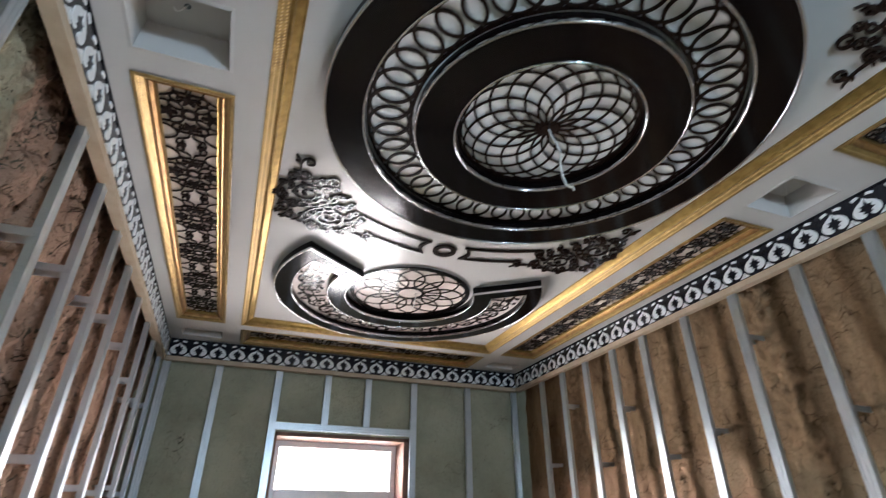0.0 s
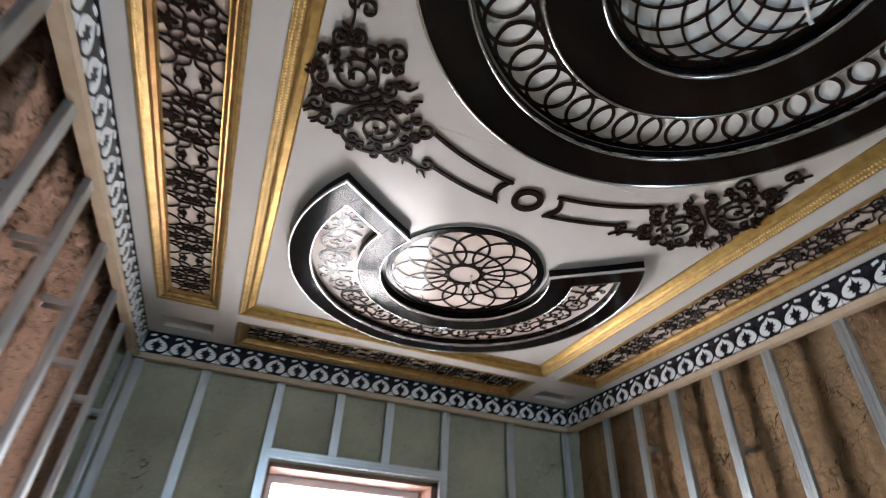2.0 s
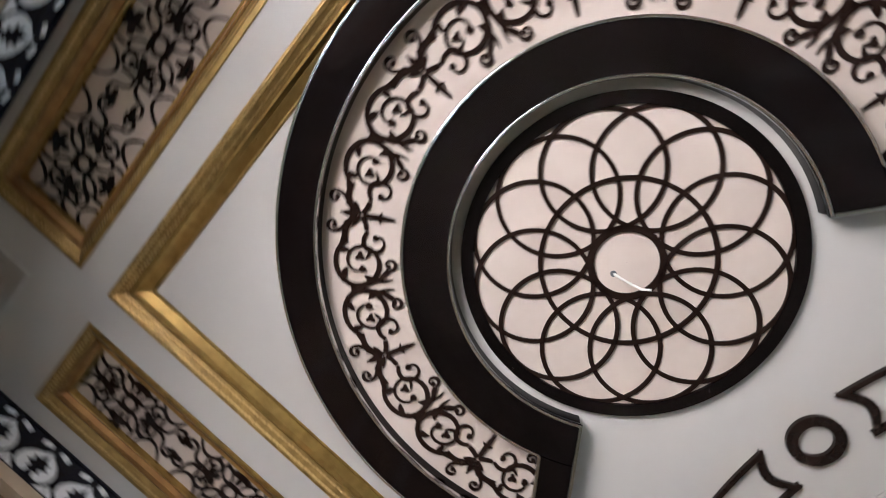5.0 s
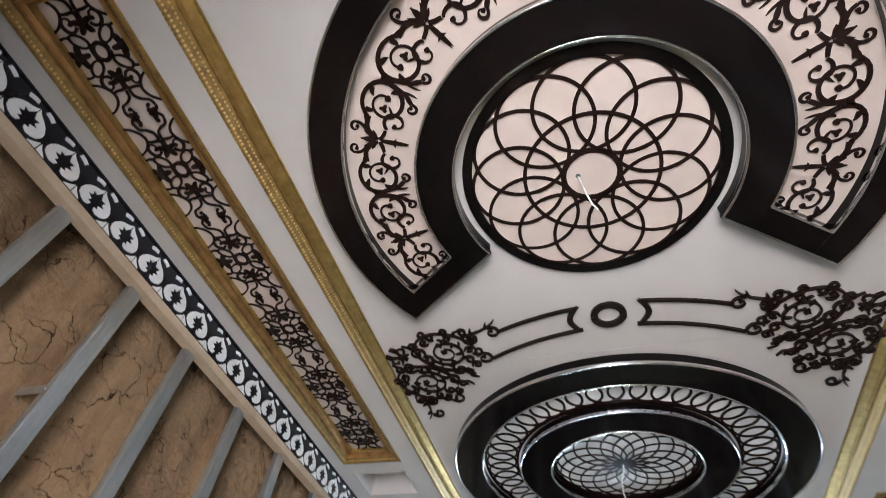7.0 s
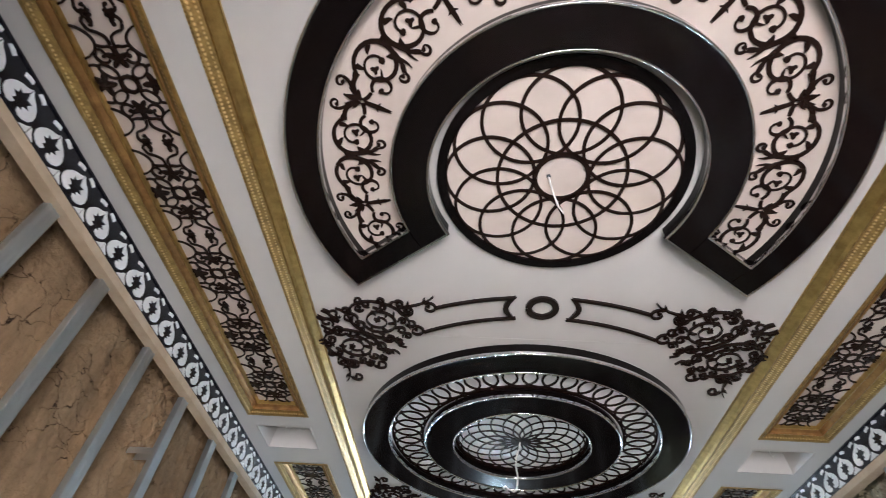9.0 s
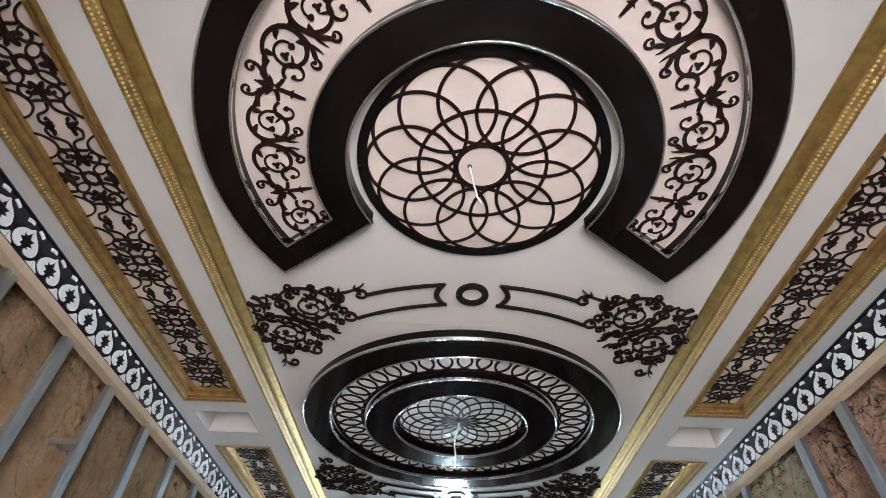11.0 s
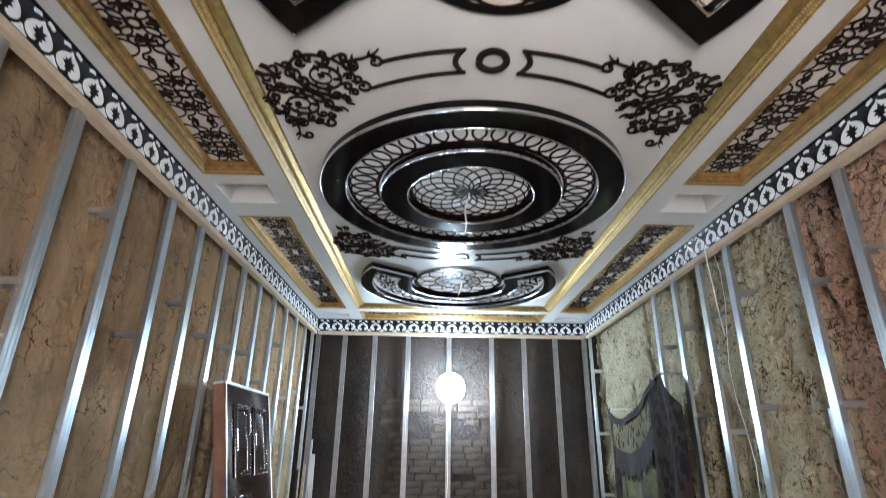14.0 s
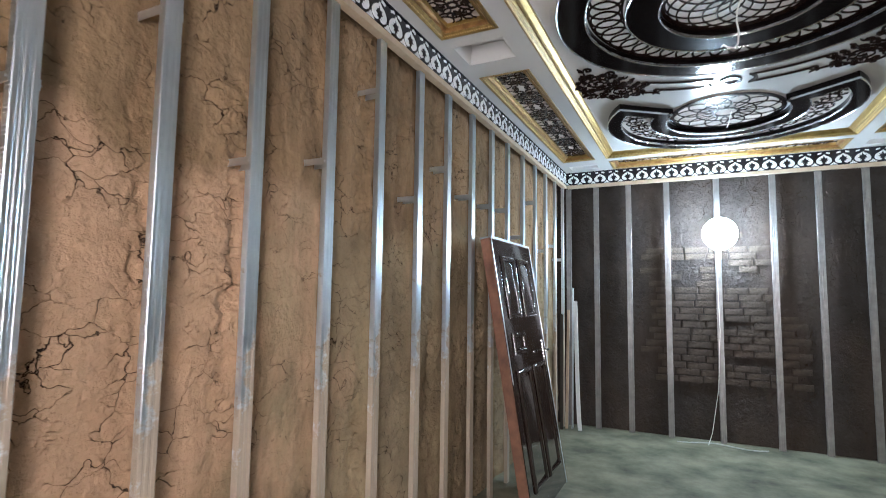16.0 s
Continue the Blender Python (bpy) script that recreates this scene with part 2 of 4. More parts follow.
def smeared(name):
    """Galvanised steel with dried mud wiped over its lower half."""
    m = material(name, (0.70, 0.76, 0.81), 0.30, 0.95, (0.60, 0.66, 0.71), 5, 40, 0.0, spread=0.03)
    nt = m.node_tree
    b = nt.nodes["Principled BSDF"]
    base = b.inputs["Base Color"].links[0].from_socket
    co = nt.nodes.new("ShaderNodeTexCoord")
    sep = nt.nodes.new("ShaderNodeSeparateXYZ")
    nt.links.new(co.outputs["Object"], sep.inputs[0])
    smear = node(nt, "ShaderNodeTexNoise", Scale=6.0, Detail=5.0, Roughness=0.7)
    nt.links.new(co.outputs["Object"], smear.inputs["Vector"])
    add = nt.nodes.new("ShaderNodeMath")
    add.operation = "MULTIPLY_ADD"
    add.inputs[1].default_value = 2.6
    nt.links.new(smear.outputs["Fac"], add.inputs[0])
    nt.links.new(sep.outputs["Z"], add.inputs[2])
    cut = nt.nodes.new("ShaderNodeMapRange")
    cut.inputs["From Min"].default_value, cut.inputs["From Max"].default_value = 2.38, 2.60
    cut.inputs["To Min"].default_value, cut.inputs["To Max"].default_value = 0.9, 0.0
    nt.links.new(add.outputs[0], cut.inputs["Value"])
    mix = nt.nodes.new("ShaderNodeMix")
    mix.data_type = "RGBA"
    mix.inputs["B"].default_value = (0.40, 0.31, 0.22, 1)
    nt.links.new(cut.outputs[0], mix.inputs["Factor"])
    nt.links.new(base, mix.inputs["A"])
    nt.links.new(mix.outputs["Result"], b.inputs["Base Color"])
    metal = nt.nodes.new("ShaderNodeMath")
    metal.operation = "SUBTRACT"
    metal.inputs[0].default_value = 0.95
    nt.links.new(cut.outputs[0], metal.inputs[1])
    nt.links.new(metal.outputs[0], b.inputs["Metallic"])
    return m


# galvanised steel darkened in colour, so the end-wall studs reflect less light
M_DULL = material("darkened_steel", (0.31, 0.295, 0.29), 0.42, 0.9, (0.22, 0.21, 0.21), 9, 40, 0.03, spread=0.1)
M_SMEAR = smeared("mud_smeared_steel")
# second tone brighter and more orange towards the window: its light painted in
M_EAST = mud("tan_earth_plaster", (0.37, 0.275, 0.165), (0.20, 0.142, 0.085), cell=6.2, crackiness=0.54, gate_by=4.0, relief=0.026, gap=0.014, flat=2.1, patch_and_light=(0.56, 0.36, 0.225), mid_y=0.9, drift=0.16, warp_by=0.2, upper=(0.35, 0.228, 0.128))
# second tone redder towards the window: the lighting's hue mixed into the earth
M_WEST = mud("rough_red_earth", (0.52, 0.46, 0.32), (0.39, 0.325, 0.21), cell=11.0, fleck_shade=1.0, crackiness=0.36, gate_by=5.0, gap=0.045, flat=1.4, relief=0.07, pit_shade_from=0.60, patch_and_light=(0.50, 0.305, 0.21), mid_y=0.12, drift=0.6)
M_NORTH = mud("olive_earth_plaster", (0.47, 0.46, 0.345), (0.33, 0.325, 0.24), cell=5.0, fleck_shade=0.5, crackiness=0.2)
M_SOUTH = mud("dark_earth_plaster", (0.056, 0.044, 0.038), (0.034, 0.027, 0.024), cell=4.0, fleck_shade=0.6, crackiness=0.5, patch_and_light=(0.072, 0.053, 0.043), relief=0.03)
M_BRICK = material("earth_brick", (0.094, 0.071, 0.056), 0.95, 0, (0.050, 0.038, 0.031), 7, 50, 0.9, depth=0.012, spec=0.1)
M_FLOOR = material("dusty_screed", (0.255, 0.243, 0.168), 0.75, 0, (0.085, 0.080, 0.054), 2.6, 30, 0.5, spread=0.12, spec=0.25)
M_ROOF = material("dark_void_boards", (0.06, 0.05, 0.04), 0.9, 0, None, 6, 40, 0.3)
M_PVC = material("white_pvc", (0.78, 0.79, 0.80), 0.28, 0, (0.72, 0.73, 0.75), 8, 90, 0.03)
M_GREY = material("grey_gasket", (0.10, 0.11, 0.12), 0.6)
M_CABLE = material("white_cable", (0.75, 0.74, 0.71), 0.5)
M_DOOR = material("dark_varnished_door", (0.018, 0.009, 0.007), 0.10, 0, (0.030, 0.014, 0.010), 6, 60, 0.01, coat=1.0, spread=0.04)
M_RAWWOOD = material("raw_wood_edge", (0.23, 0.105, 0.06), 0.6, 0, (0.12, 0.055, 0.035), 8, 70, 0.3)
M_CHROME = material("chrome_fitting", (0.85, 0.85, 0.86), 0.12, 1.0)
M_GLASS = bpy.data.materials.new("window_glass")
M_GLASS.use_nodes = True
_g = M_GLASS.node_tree.nodes["Principled BSDF"]
_g.inputs["Transmission Weight"].default_value, _g.inputs["Roughness"].default_value, _g.inputs["IOR"].default_value = 1.0, 0.02, 1.45
M_DAY = glow("bright_daylight", (1.0, 0.89, 0.79), DAY_GLOW)
M_BULB = glow("lit_bulb", (0.76, 0.92, 1.0), BULB_GLOW)


# ---- mesh building ----
class Geo:
    """Gathers faces for one mesh."""

    def __init__(self):
        self.v, self.f = [], []

    def face(self, *pts):
        n = len(self.v)
        self.v += [tuple(p) for p in pts]
        self.f.append(tuple(range(n, n + len(pts))))

    def box(self, x0, x1, y0, y1, z0, z1, c=0.0):
        """A box; c chamfers the edges that run along z."""
        if c:
            ring = [(x0 + c, y0), (x1 - c, y0), (x1, y0 + c), (x1, y1 - c), (x1 - c, y1), (x0 + c, y1), (x0, y1 - c), (x0, y0 + c)]
        else:
            ring = [(x0, y0), (x1, y0), (x1, y1), (x0, y1)]
        self.prism(ring, z0, z1)
        return self

    def prism(self, ring, z0, z1):
        n, k = len(self.v), len(ring)
        self.v += [(x, y, z0) for x, y in ring] + [(x, y, z1) for x, y in ring]
        self.f += [tuple(n + i for i in reversed(range(k))), tuple(n + k + i for i in range(k))]
        self.f += [(n + i, n + (i + 1) % k, n + k + (i + 1) % k, n + k + i) for i in range(k)]
        return self

    def sweep(self, rows, closed=False, loop=False):
        """Skin between rows of points; closed joins each row's ends, loop joins last row to first."""
        n, k = len(self.v), len(rows[0])
        for r in rows:
            self.v += [tuple(p) for p in r]
        m = len(rows)
        for i in range(m if loop else m - 1):
            a, b = n + i * k, n + ((i + 1) % m) * k
            for j in range(k if closed else k - 1):
                self.f.append((a + j, a + (j + 1) % k, b + (j + 1) % k, b + j))
        return self

    def ring(self, cx, cy, profile, a0=0.0, a1=360.0, seg=96):
        """A profile of (radius, z) turned about (cx, cy)."""
        full = not callable(a0) and abs(a1 - a0) >= 359.9
        n = seg if full else seg + 1
        rows = []
        for i in range(n):
            row = []
            for r, z in profile:
                b0, b1 = (a0(r), a1(r)) if callable(a0) else (a0, a1)
                a = radians(b0 + (b1 - b0) * i / seg)
                row.append((cx + r * math.cos(a), cy + r * math.sin(a), z))
            rows.append(row)
        self.sweep(rows, True, full)
        if not full:
            self.face(*reversed(rows[0]))
            self.face(*rows[-1])
        return self

    def stroke(self, pts, w, low, high):
        """A flat cut-out band along pts; w is a width or a width for each point. low is its face below."""
        k = len(pts)
        ws = w if isinstance(w, (list, tuple)) else [w] * k
        jig = (len(self.v) % 17) * 0.00006
        rows = []
        for i in range(k):
            a, b = pts[max(0, i - 1)], pts[min(k - 1, i + 1)]
            dx, dy = b[0] - a[0], b[1] - a[1]
            d = math.hypot(dx, dy) or 1e-9
            nx, ny = -dy / d * ws[i] / 2, dx / d * ws[i] / 2
            x, y = pts[i]
            rows.append([(x + nx, y + ny, high), (x + nx, y + ny, low + jig), (x - nx, y - ny, low + jig), (x - nx, y - ny, high)])
        self.sweep(rows)
        return self

    def loop(self, cx, cy, rx, ry, turn, w, low, high, seg=28):
        c, s = math.cos(turn), math.sin(turn)
        pts = []
        for i in range(seg + 1):
            a = 2 * math.pi * i / seg
            x, y = rx * math.cos(a), ry * math.sin(a)
            pts.append((cx + c * x - s * y, cy + s * x + c * y))
        return self.stroke(pts, w, low, high)

    def leaf(self, cx, cy, r, turn, low, high, lobes=5, cut=0.38, seg=30):
        ring = []
        for i in range(seg):
            a = 2 * math.pi * i / seg
            q = r * (1 + cut * math.cos(lobes * a)) / (1 + cut)
            ring.append((cx + q * math.cos(a + turn), cy + q * math.sin(a + turn)))
        return self.prism(ring, low - 0.0008, high)

    def tube(self, pts, r, seg=8):
        rows = []
        for i, p in enumerate(pts):
            d = (Vector(pts[min(i + 1, len(pts) - 1)]) - Vector(pts[max(i - 1, 0)])).normalized()
            side = d.cross(Vector((0.13, 0.27, 0.95))).normalized()
            up = side.cross(d)
            rows.append([Vector(p) + r * (math.cos(2 * math.pi * j / seg) * side + math.sin(2 * math.pi * j / seg) * up) for j in range(seg)])
        self.sweep(rows, True)
        self.face(*reversed(rows[0]))
        self.face(*rows[-1])
        return self

    def mesh(self, name, mat, smooth=False):
        me = bpy.data.meshes.new(name)
        me.from_pydata(self.v, [], self.f)
        bm = bmesh.new()
        bm.from_mesh(me)
        bmesh.ops.recalc_face_normals(bm, faces=bm.faces)
        bm.to_mesh(me)
        bm.free()
        me.materials.append(mat)
        if smooth:
            me.shade_smooth()
            me.set_sharp_from_angle(angle=radians(32))
        return me


def thing(name, label, category, at=(0, 0, 0), group="", kind="", turn=0):
    ob = new(name)
    ob.matrix_basis = pose(*at, 0, 0, turn)
    return tagged(ob, label, category, group, kind)


def part(name, geo, mat, parent, label="", smooth=False, at=None):
    ob = new(name, geo.mesh(name, mat, smooth) if isinstance(geo, Geo) else geo)
    ob.parent = parent
    if at is not None:
        ob.matrix_basis = at
    if label:
        ob["label"] = label
    return ob


def solid(name, geo, mat, label, category, kind="structure", smooth=False, group=""):
    return tagged(new(name, geo.mesh(name, mat, smooth)), label, category, group, kind)


def curl(x, y, head, length, k0, k1, n=16):
    """A scroll: sets off at heading head (radians) with curvature growing from k0 to k1."""
    pts, ds = [(x, y)], length / n
    for i in range(n):
        s = (i + 0.5) / n
        head += (k0 + (k1 - k0) * s * s) * ds
        x, y = x + ds * math.cos(head), y + ds * math.sin(head)
        pts.append((x, y))
    return pts


def taper(n, a, b, mid=None):
    out = []
    for i in range(n):
        s = i / (n - 1)
        w = a + (b - a) * s
        if mid:
            w += mid * math.sin(math.pi * s)
        out.append(w)
    return out


def volute(g, x, y, r, start, hand, turns, w, low, high, mapped=None):
    """A scroll that runs round (x, y), swells, turns inward and ends in a ball."""
    put = mapped or (lambda u, v: (u, v))
    n = int(20 * turns) + 8
    pts, ws = [], []
    for i in range(n + 1):
        t = i / n
        a = start + hand * t * turns * 2 * math.pi
        q = r * (1 - 0.70 * max(0.0, t - 0.22) / 0.78)
        pts.append(put(x + q * math.cos(a), y + q * math.sin(a)))
        ws.append(w * (0.85 + 0.35 * math.sin(math.pi * min(1.0, t * 1.6)) - 0.35 * t))
    g.stroke(pts, ws, low, high)
    g.leaf(pts[-1][0], pts[-1][1], w * 0.80, 0, low, high, 3, 0.1, 12)


def vine(g, points, w0, w1, low, high, mapped=None):
    """A smooth stem through the points."""
    pts = []
    for i in range(len(points) - 1):
        p = [Vector(points[min(max(j, 0), len(points) - 1)]) for j in (i - 1, i, i + 1, i + 2)]
        for k in range(6):
            t = k / 6
            q = 0.5 * (2 * p[1] + (p[2] - p[0]) * t + (2 * p[0] - 5 * p[1] + 4 * p[2] - p[3]) * t * t + (3 * p[1] - p[0] - 3 * p[2] + p[3]) * t ** 3)
            pts.append((q.x, q.y))
    pts.append(tuple(points[-1]))
    if mapped:
        pts = [mapped(*p) for p in pts]
    g.stroke(pts, taper(len(pts), w0, w1, 0.001), low, high)


def spur(g, x, y, head, length, bend, w, low, high, mapped=None):
    """A curved leaf point, broad at its foot."""
    pts = curl(x, y, head, length, bend, bend * 2, 8)
    if mapped:
        pts = [mapped(*p) for p in pts]
    g.stroke(pts, taper(9, w * 0.7, 0.0012, w * 0.35), low, high)


# ---- the shell ----
ANCHORS = (2.90, 2.55, 2.20, 1.84, 1.49, 1.08, 0.69, 0.28, -0.10, -0.50, -0.89, -1.27, -1.70, -2.10, -2.50, -2.90, -3.28)   # stud lines of the tan wall


def lumpy(name, mat, axis, at, sign, u0, u1, z0, z1, amp, rough, step=0.04, hole=None, label="", seed=0, ridge=0.0):
    """An earth wall: a slab whose room face is uneven. axis is the wall's normal axis, sign the way that the room lies."""
    g = Geo()
    nu, nz = int((u1 - u0) / step), int((z1 - z0) / step)
    us = [u0 + (u1 - u0) * i / nu for i in range(nu + 1)]
    zs = [z0 + (z1 - z0) * j / nz for j in range(nz + 1)]
    if hole:
        for h in hole[:2]:
            us[min(range(len(us)), key=lambda i: abs(us[i] - h))] = h
        for h in hole[2:]:
            zs[min(range(len(zs)), key=lambda i: abs(zs[i] - h))] = h

    def inside(u, z):
        return hole and hole[0] - 1e-6 <= u <= hole[1] + 1e-6 and hole[2] - 1e-6 <= z <= hole[3] + 1e-6

    def put(u, z, d):
        return (at + sign * d, u, z) if axis == "x" else (u, at + sign * d, z)

    for u in us:
        for z in zs:
            p = Vector((u * 1.0 + seed, z, seed * 3.1))
            d = amp * noise.noise(p * 1.7) + rough * noise.noise(p * 7.0) + 0.5 * rough * noise.noise(p * 17.0)
            d += 0.6 * rough * abs(noise.noise(p * 11.0 + Vector((3, 1, 2)))) - 0.5 * rough * max(0.0, noise.noise(p * 24.0) - 0.25)
            if seed == 3:
                strip = max(0.0, noise.noise(Vector((u * 4.2, z * 0.5, 8.0))) - 0.12)
                worn = 1.2 if u < 0.9 else 0.3
                d += worn * strip * (0.07 * abs(noise.noise(p * 13.0)) + 0.04 * noise.noise(p * 27.0)) - 0.02 * strip
                for ys in ANCHORS:
                    if abs(u - ys) < 0.16:
                        k = math.exp(-((u - ys + 0.03 * noise.noise(Vector((ys, z * 2.3, 1.0)))) / 0.055) ** 2) * min(1.0, max(0.0, 0.55 + 1.5 * noise.noise(Vector((ys * 3.0, z * 1.1, 6.0)))))
                        d += k * (0.024 * noise.noise(p * 15.0) + 0.045 * noise.noise(p * 33.0) - 0.018)
            if ridge:
                chase = noise.noise(Vector((u * 4.6 + 0.25 * noise.noise(p * 3.0), z * 0.35, 2.0)))
                d -= 0.075 * min(1.0, max(0.0, (chase - 0.22) / 0.10))
                cell = noise.voronoi(Vector((u * 11.0 + 0.6 * noise.noise(p * 6.0), z * 13.0 + 0.6 * noise.noise(p * 5.0 + Vector((9, 0, 0))), seed)))[0]
                d += 0.052 * min(0.7, cell[1] - cell[0]) * (0.55 + 0.8 * max(-0.5, noise.noise(p * 1.3 + Vector((5, 5, 0)))))
                c = noise.noise(Vector((u * 3.0 + seed, z * 0.6, 4.0)))
                d += ridge * max(0.0, c)
                d += 0.35 * ridge * abs(noise.noise(p * 11.0))
            g.v.append(put(u, z, d))
    m = nz + 1
    for i in range(nu):
        for j in range(nz):
            if hole and inside((us[i] + us[i + 1]) / 2, (zs[j] + zs[j + 1]) / 2):
                continue
            g.f.append((i * m + j, (i + 1) * m + j, (i + 1) * m + j + 1, i * m + j + 1))
    # body behind the face
    back = Geo()
    e0, e1 = at - sign * 0.10, at - sign * 0.42
    lo, hi = min(e0, e1), max(e0, e1)
    if hole:
        spans = [(u0, hole[0], z0, z1), (hole[1], u1, z0, z1), (hole[0], hole[1], z0, hole[2]), (hole[0], hole[1], hole[3], z1)]
    else:
        spans = [(u0, u1, z0, z1)]
    for a, b, c, d in spans:
        if axis == "x":
            back.box(lo, hi, a, b, c, d)
        else:
            back.box(a, b, lo, hi, c, d)
    g2 = Geo()
    g2.v, g2.f = g.v + back.v, g.f + [tuple(i + len(g.v) for i in f) for f in back.f]
    ob = new(name, g2.mesh(name, mat))
    for poly in ob.data.polygons:
        poly.use_smooth = poly.index < len(g.f)
    return tagged(ob, label, "wall", "", "structure")


WALL = 1.765
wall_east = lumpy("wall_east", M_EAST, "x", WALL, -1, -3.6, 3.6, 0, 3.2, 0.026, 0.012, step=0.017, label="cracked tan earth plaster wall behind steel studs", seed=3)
wall_west = lumpy("wall_west", M_WEST, "x", -WALL - 0.02, 1, -3.6, 3.6, 0, 3.2, 0.03, 0.024, step=0.015, label="rough reddish earth wall behind steel studs", seed=11, ridge=0.035)
WIN = (-0.66, 0.52, 0.75, 2.27)
wall_north = lumpy("wall_north", M_NORTH, "y", 3.425, -1, -1.9, 1.9, 0, 3.2, 0.008, 0.004, label="olive earth plaster wall round the window", seed=21, hole=WIN)
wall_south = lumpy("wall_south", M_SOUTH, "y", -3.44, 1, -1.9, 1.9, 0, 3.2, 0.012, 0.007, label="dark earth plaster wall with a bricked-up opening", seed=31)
floor_geo = Geo()
for i in range(60):
    for j in range(104):
        x0, y0 = -1.95 + i * 0.065, -3.65 + j * 0.0702
        q = [(x0, y0), (x0 + 0.065, y0), (x0 + 0.065, y0 + 0.0702), (x0, y0 + 0.0702)]
        floor_geo.face(*[(x, y, 0.006 * noise.noise(Vector((x * 2, y * 2, 0))) + 0.003 * noise.noise(Vector((x * 9, y * 9, 5))) - 0.003) for x, y in q])
solid("floor", floor_geo, M_FLOOR, "dusty grey-green concrete screed floor", "floor", smooth=True)
solid("roof_slab", Geo().box(-2.2, 2.2, -3.9, 3.9, 3.2, 3.3), M_ROOF, "dark boards above the hung ceiling", "ceiling")

# ---- hung ceiling: beams, borders and tray ----
g = Geo()
TOP = 3.14
for s in (1, -1):
    def xs(a, b):
        return (a, b) if s > 0 else (-b, -a)
    g.box(*xs(TX, PX0), -WY + 0.02, WY - 0.02, BEAM, TOP)
    g.box(*xs(PX1, WX - 0.02), -WY + 0.02, WY - 0.02, BEAM, TOP)
    for t in (1, -1):
        def ys(a, b):
            return (a, b) if t > 0 else (-b, -a)
        g.box(*xs(PX0, PX1), *ys(SQ, PY0 if t > 0 else PS0), BEAM, TOP)
        g.box(*xs(PX0, PX1), *ys(PY1, 3.03), BEAM, TOP)
        g.box(*xs(PX0, PX1), *ys(3.22, WY - 0.02), BEAM, TOP)
for t in (1, -1):
    def ys(a, b):
        return (a, b) if t > 0 else (-b, -a)
    g.box(-TX, TX, *ys(TY, NY0), BEAM, TOP)
    g.box(-TX, TX, *ys(NY1, WY - 0.02), BEAM, TOP)
for y0, y1 in ((-TY, -0.9508), (-0.9492, 0.9492), (0.9508, TY)):
    g.box(-TX, TX, y0, y1, TRAY, TRAY + 0.05)
solid("ceiling", g, M_WHITE, "glossy white hung ceiling with beams and a shallow tray", "ceiling")


def mitred(x0, x1, y0, y1, profile):
    """A profile of (inset, z) run round a rectangle with mitred corners."""
    g = Geo()
    rows = []
    for cx, cy, sx, sy in ((x0, y0, 1, 1), (x1, y0, -1, 1), (x1, y1, -1, -1), (x0, y1, 1, -1)):
        rows.append([(cx + sx * d, cy + sy * d, z) for d, z in profile])
    return g.sweep(rows, True, True)


tray = thing("tray_moulding", "stamped gilt moulding round the white ceiling tray", "moulding", kind="structure")
part("outer_band", mitred(-TX, TX, -TY, TY, [(-0.004, BEAM - 0.003), (0.004, BEAM - 0.004), (0.036, BEAM + 0.020), (0.036, TRAY + 0.01), (-0.004, TRAY + 0.01)]), M_GOLD, tray)
part("inner_cove", mitred(-TX + 0.036, TX - 0.036, -TY + 0.036, TY - 0.036, [(0.0, BEAM + 0.017), (0.008, BEAM + 0.014), (0.016, BEAM + 0.026), (0.040, TRAY - 0.004), (0.046, TRAY - 0.006), (0.050, TRAY + 0.004), (0.0, TRAY + 0.004)]), M_GOLD_PLAIN, tray, "plain gilt cove")


# ---- cut-work panels with gilt frames ----
def lattice(g, length, half, low, high):
    """Rings, leaves, curls and empty lobes along y between -half and half in x; the ends run on under the frame."""
    unit, W = 0.42, 0.0068
    count = max(1, round((length + 0.08) / unit))
    for k in range(count):
        y = unit * (k - (count - 1) / 2)
        g.loop(0, y, 0.023, 0.023, 0, W, low, high, 22)
        for m in (1, -1):
            g.leaf(m * (half - 0.024), y, 0.040, math.pi if m > 0 else 0, low, high, 5, 0.42, 40)
            for t in (1, -1):
                def put(u, v):
                    return (m * u, y + t * v)
                # ovals round the ring, and the band that closes the cell of the side leaf
                g.loop(*put(0.050, 0.042), 0.017, 0.030, -m * t * 0.95, W, low, high, 22)
                vine(g, [(0.0, 0.030), (0.026, 0.018), (0.030, 0.0)], W, W, low, high, put)
                vine(g, [(0.070, 0.056), (0.088, 0.062), (half + 0.004, 0.060)], W, W, low, high, put)
                # curls beside the middle leaf
                volute(g, 0.047, 0.094, 0.026, -2.6, 1, 1.0, 0.0085, low, high, put)
                vine(g, [(0.0, 0.108), (0.012, 0.118), (0.032, 0.118), (0.052, 0.122)], 0.010, W, low, high, put)
                # empty lobe against the edge
                g.stroke([put(half + 0.002 - 0.056 * math.sin(math.pi * u) ** 0.65, 0.082 + 0.100 * u) for u in [i / 16 for i in range(17)]], W, low, high)
                # hook with a trefoil between two units
                vine(g, [(0.006, 0.122), (0.010, 0.146), (0.030, 0.160), (0.052, 0.168), (0.060, 0.186)], W, W, low, high, put)
                volute(g, 0.040, 0.186, 0.021, 0.0, 1, 0.62, 0.0080, low, high, put)
                g.leaf(*put(0.036, unit / 2 - 0.006), 0.017, 0.5, low, high, 3, 0.40, 22)
        for t in (1, -1):
            g.leaf(0, y + t * 0.084, 0.037, math.pi / 2 * t, low, high, 5, 0.42, 40)


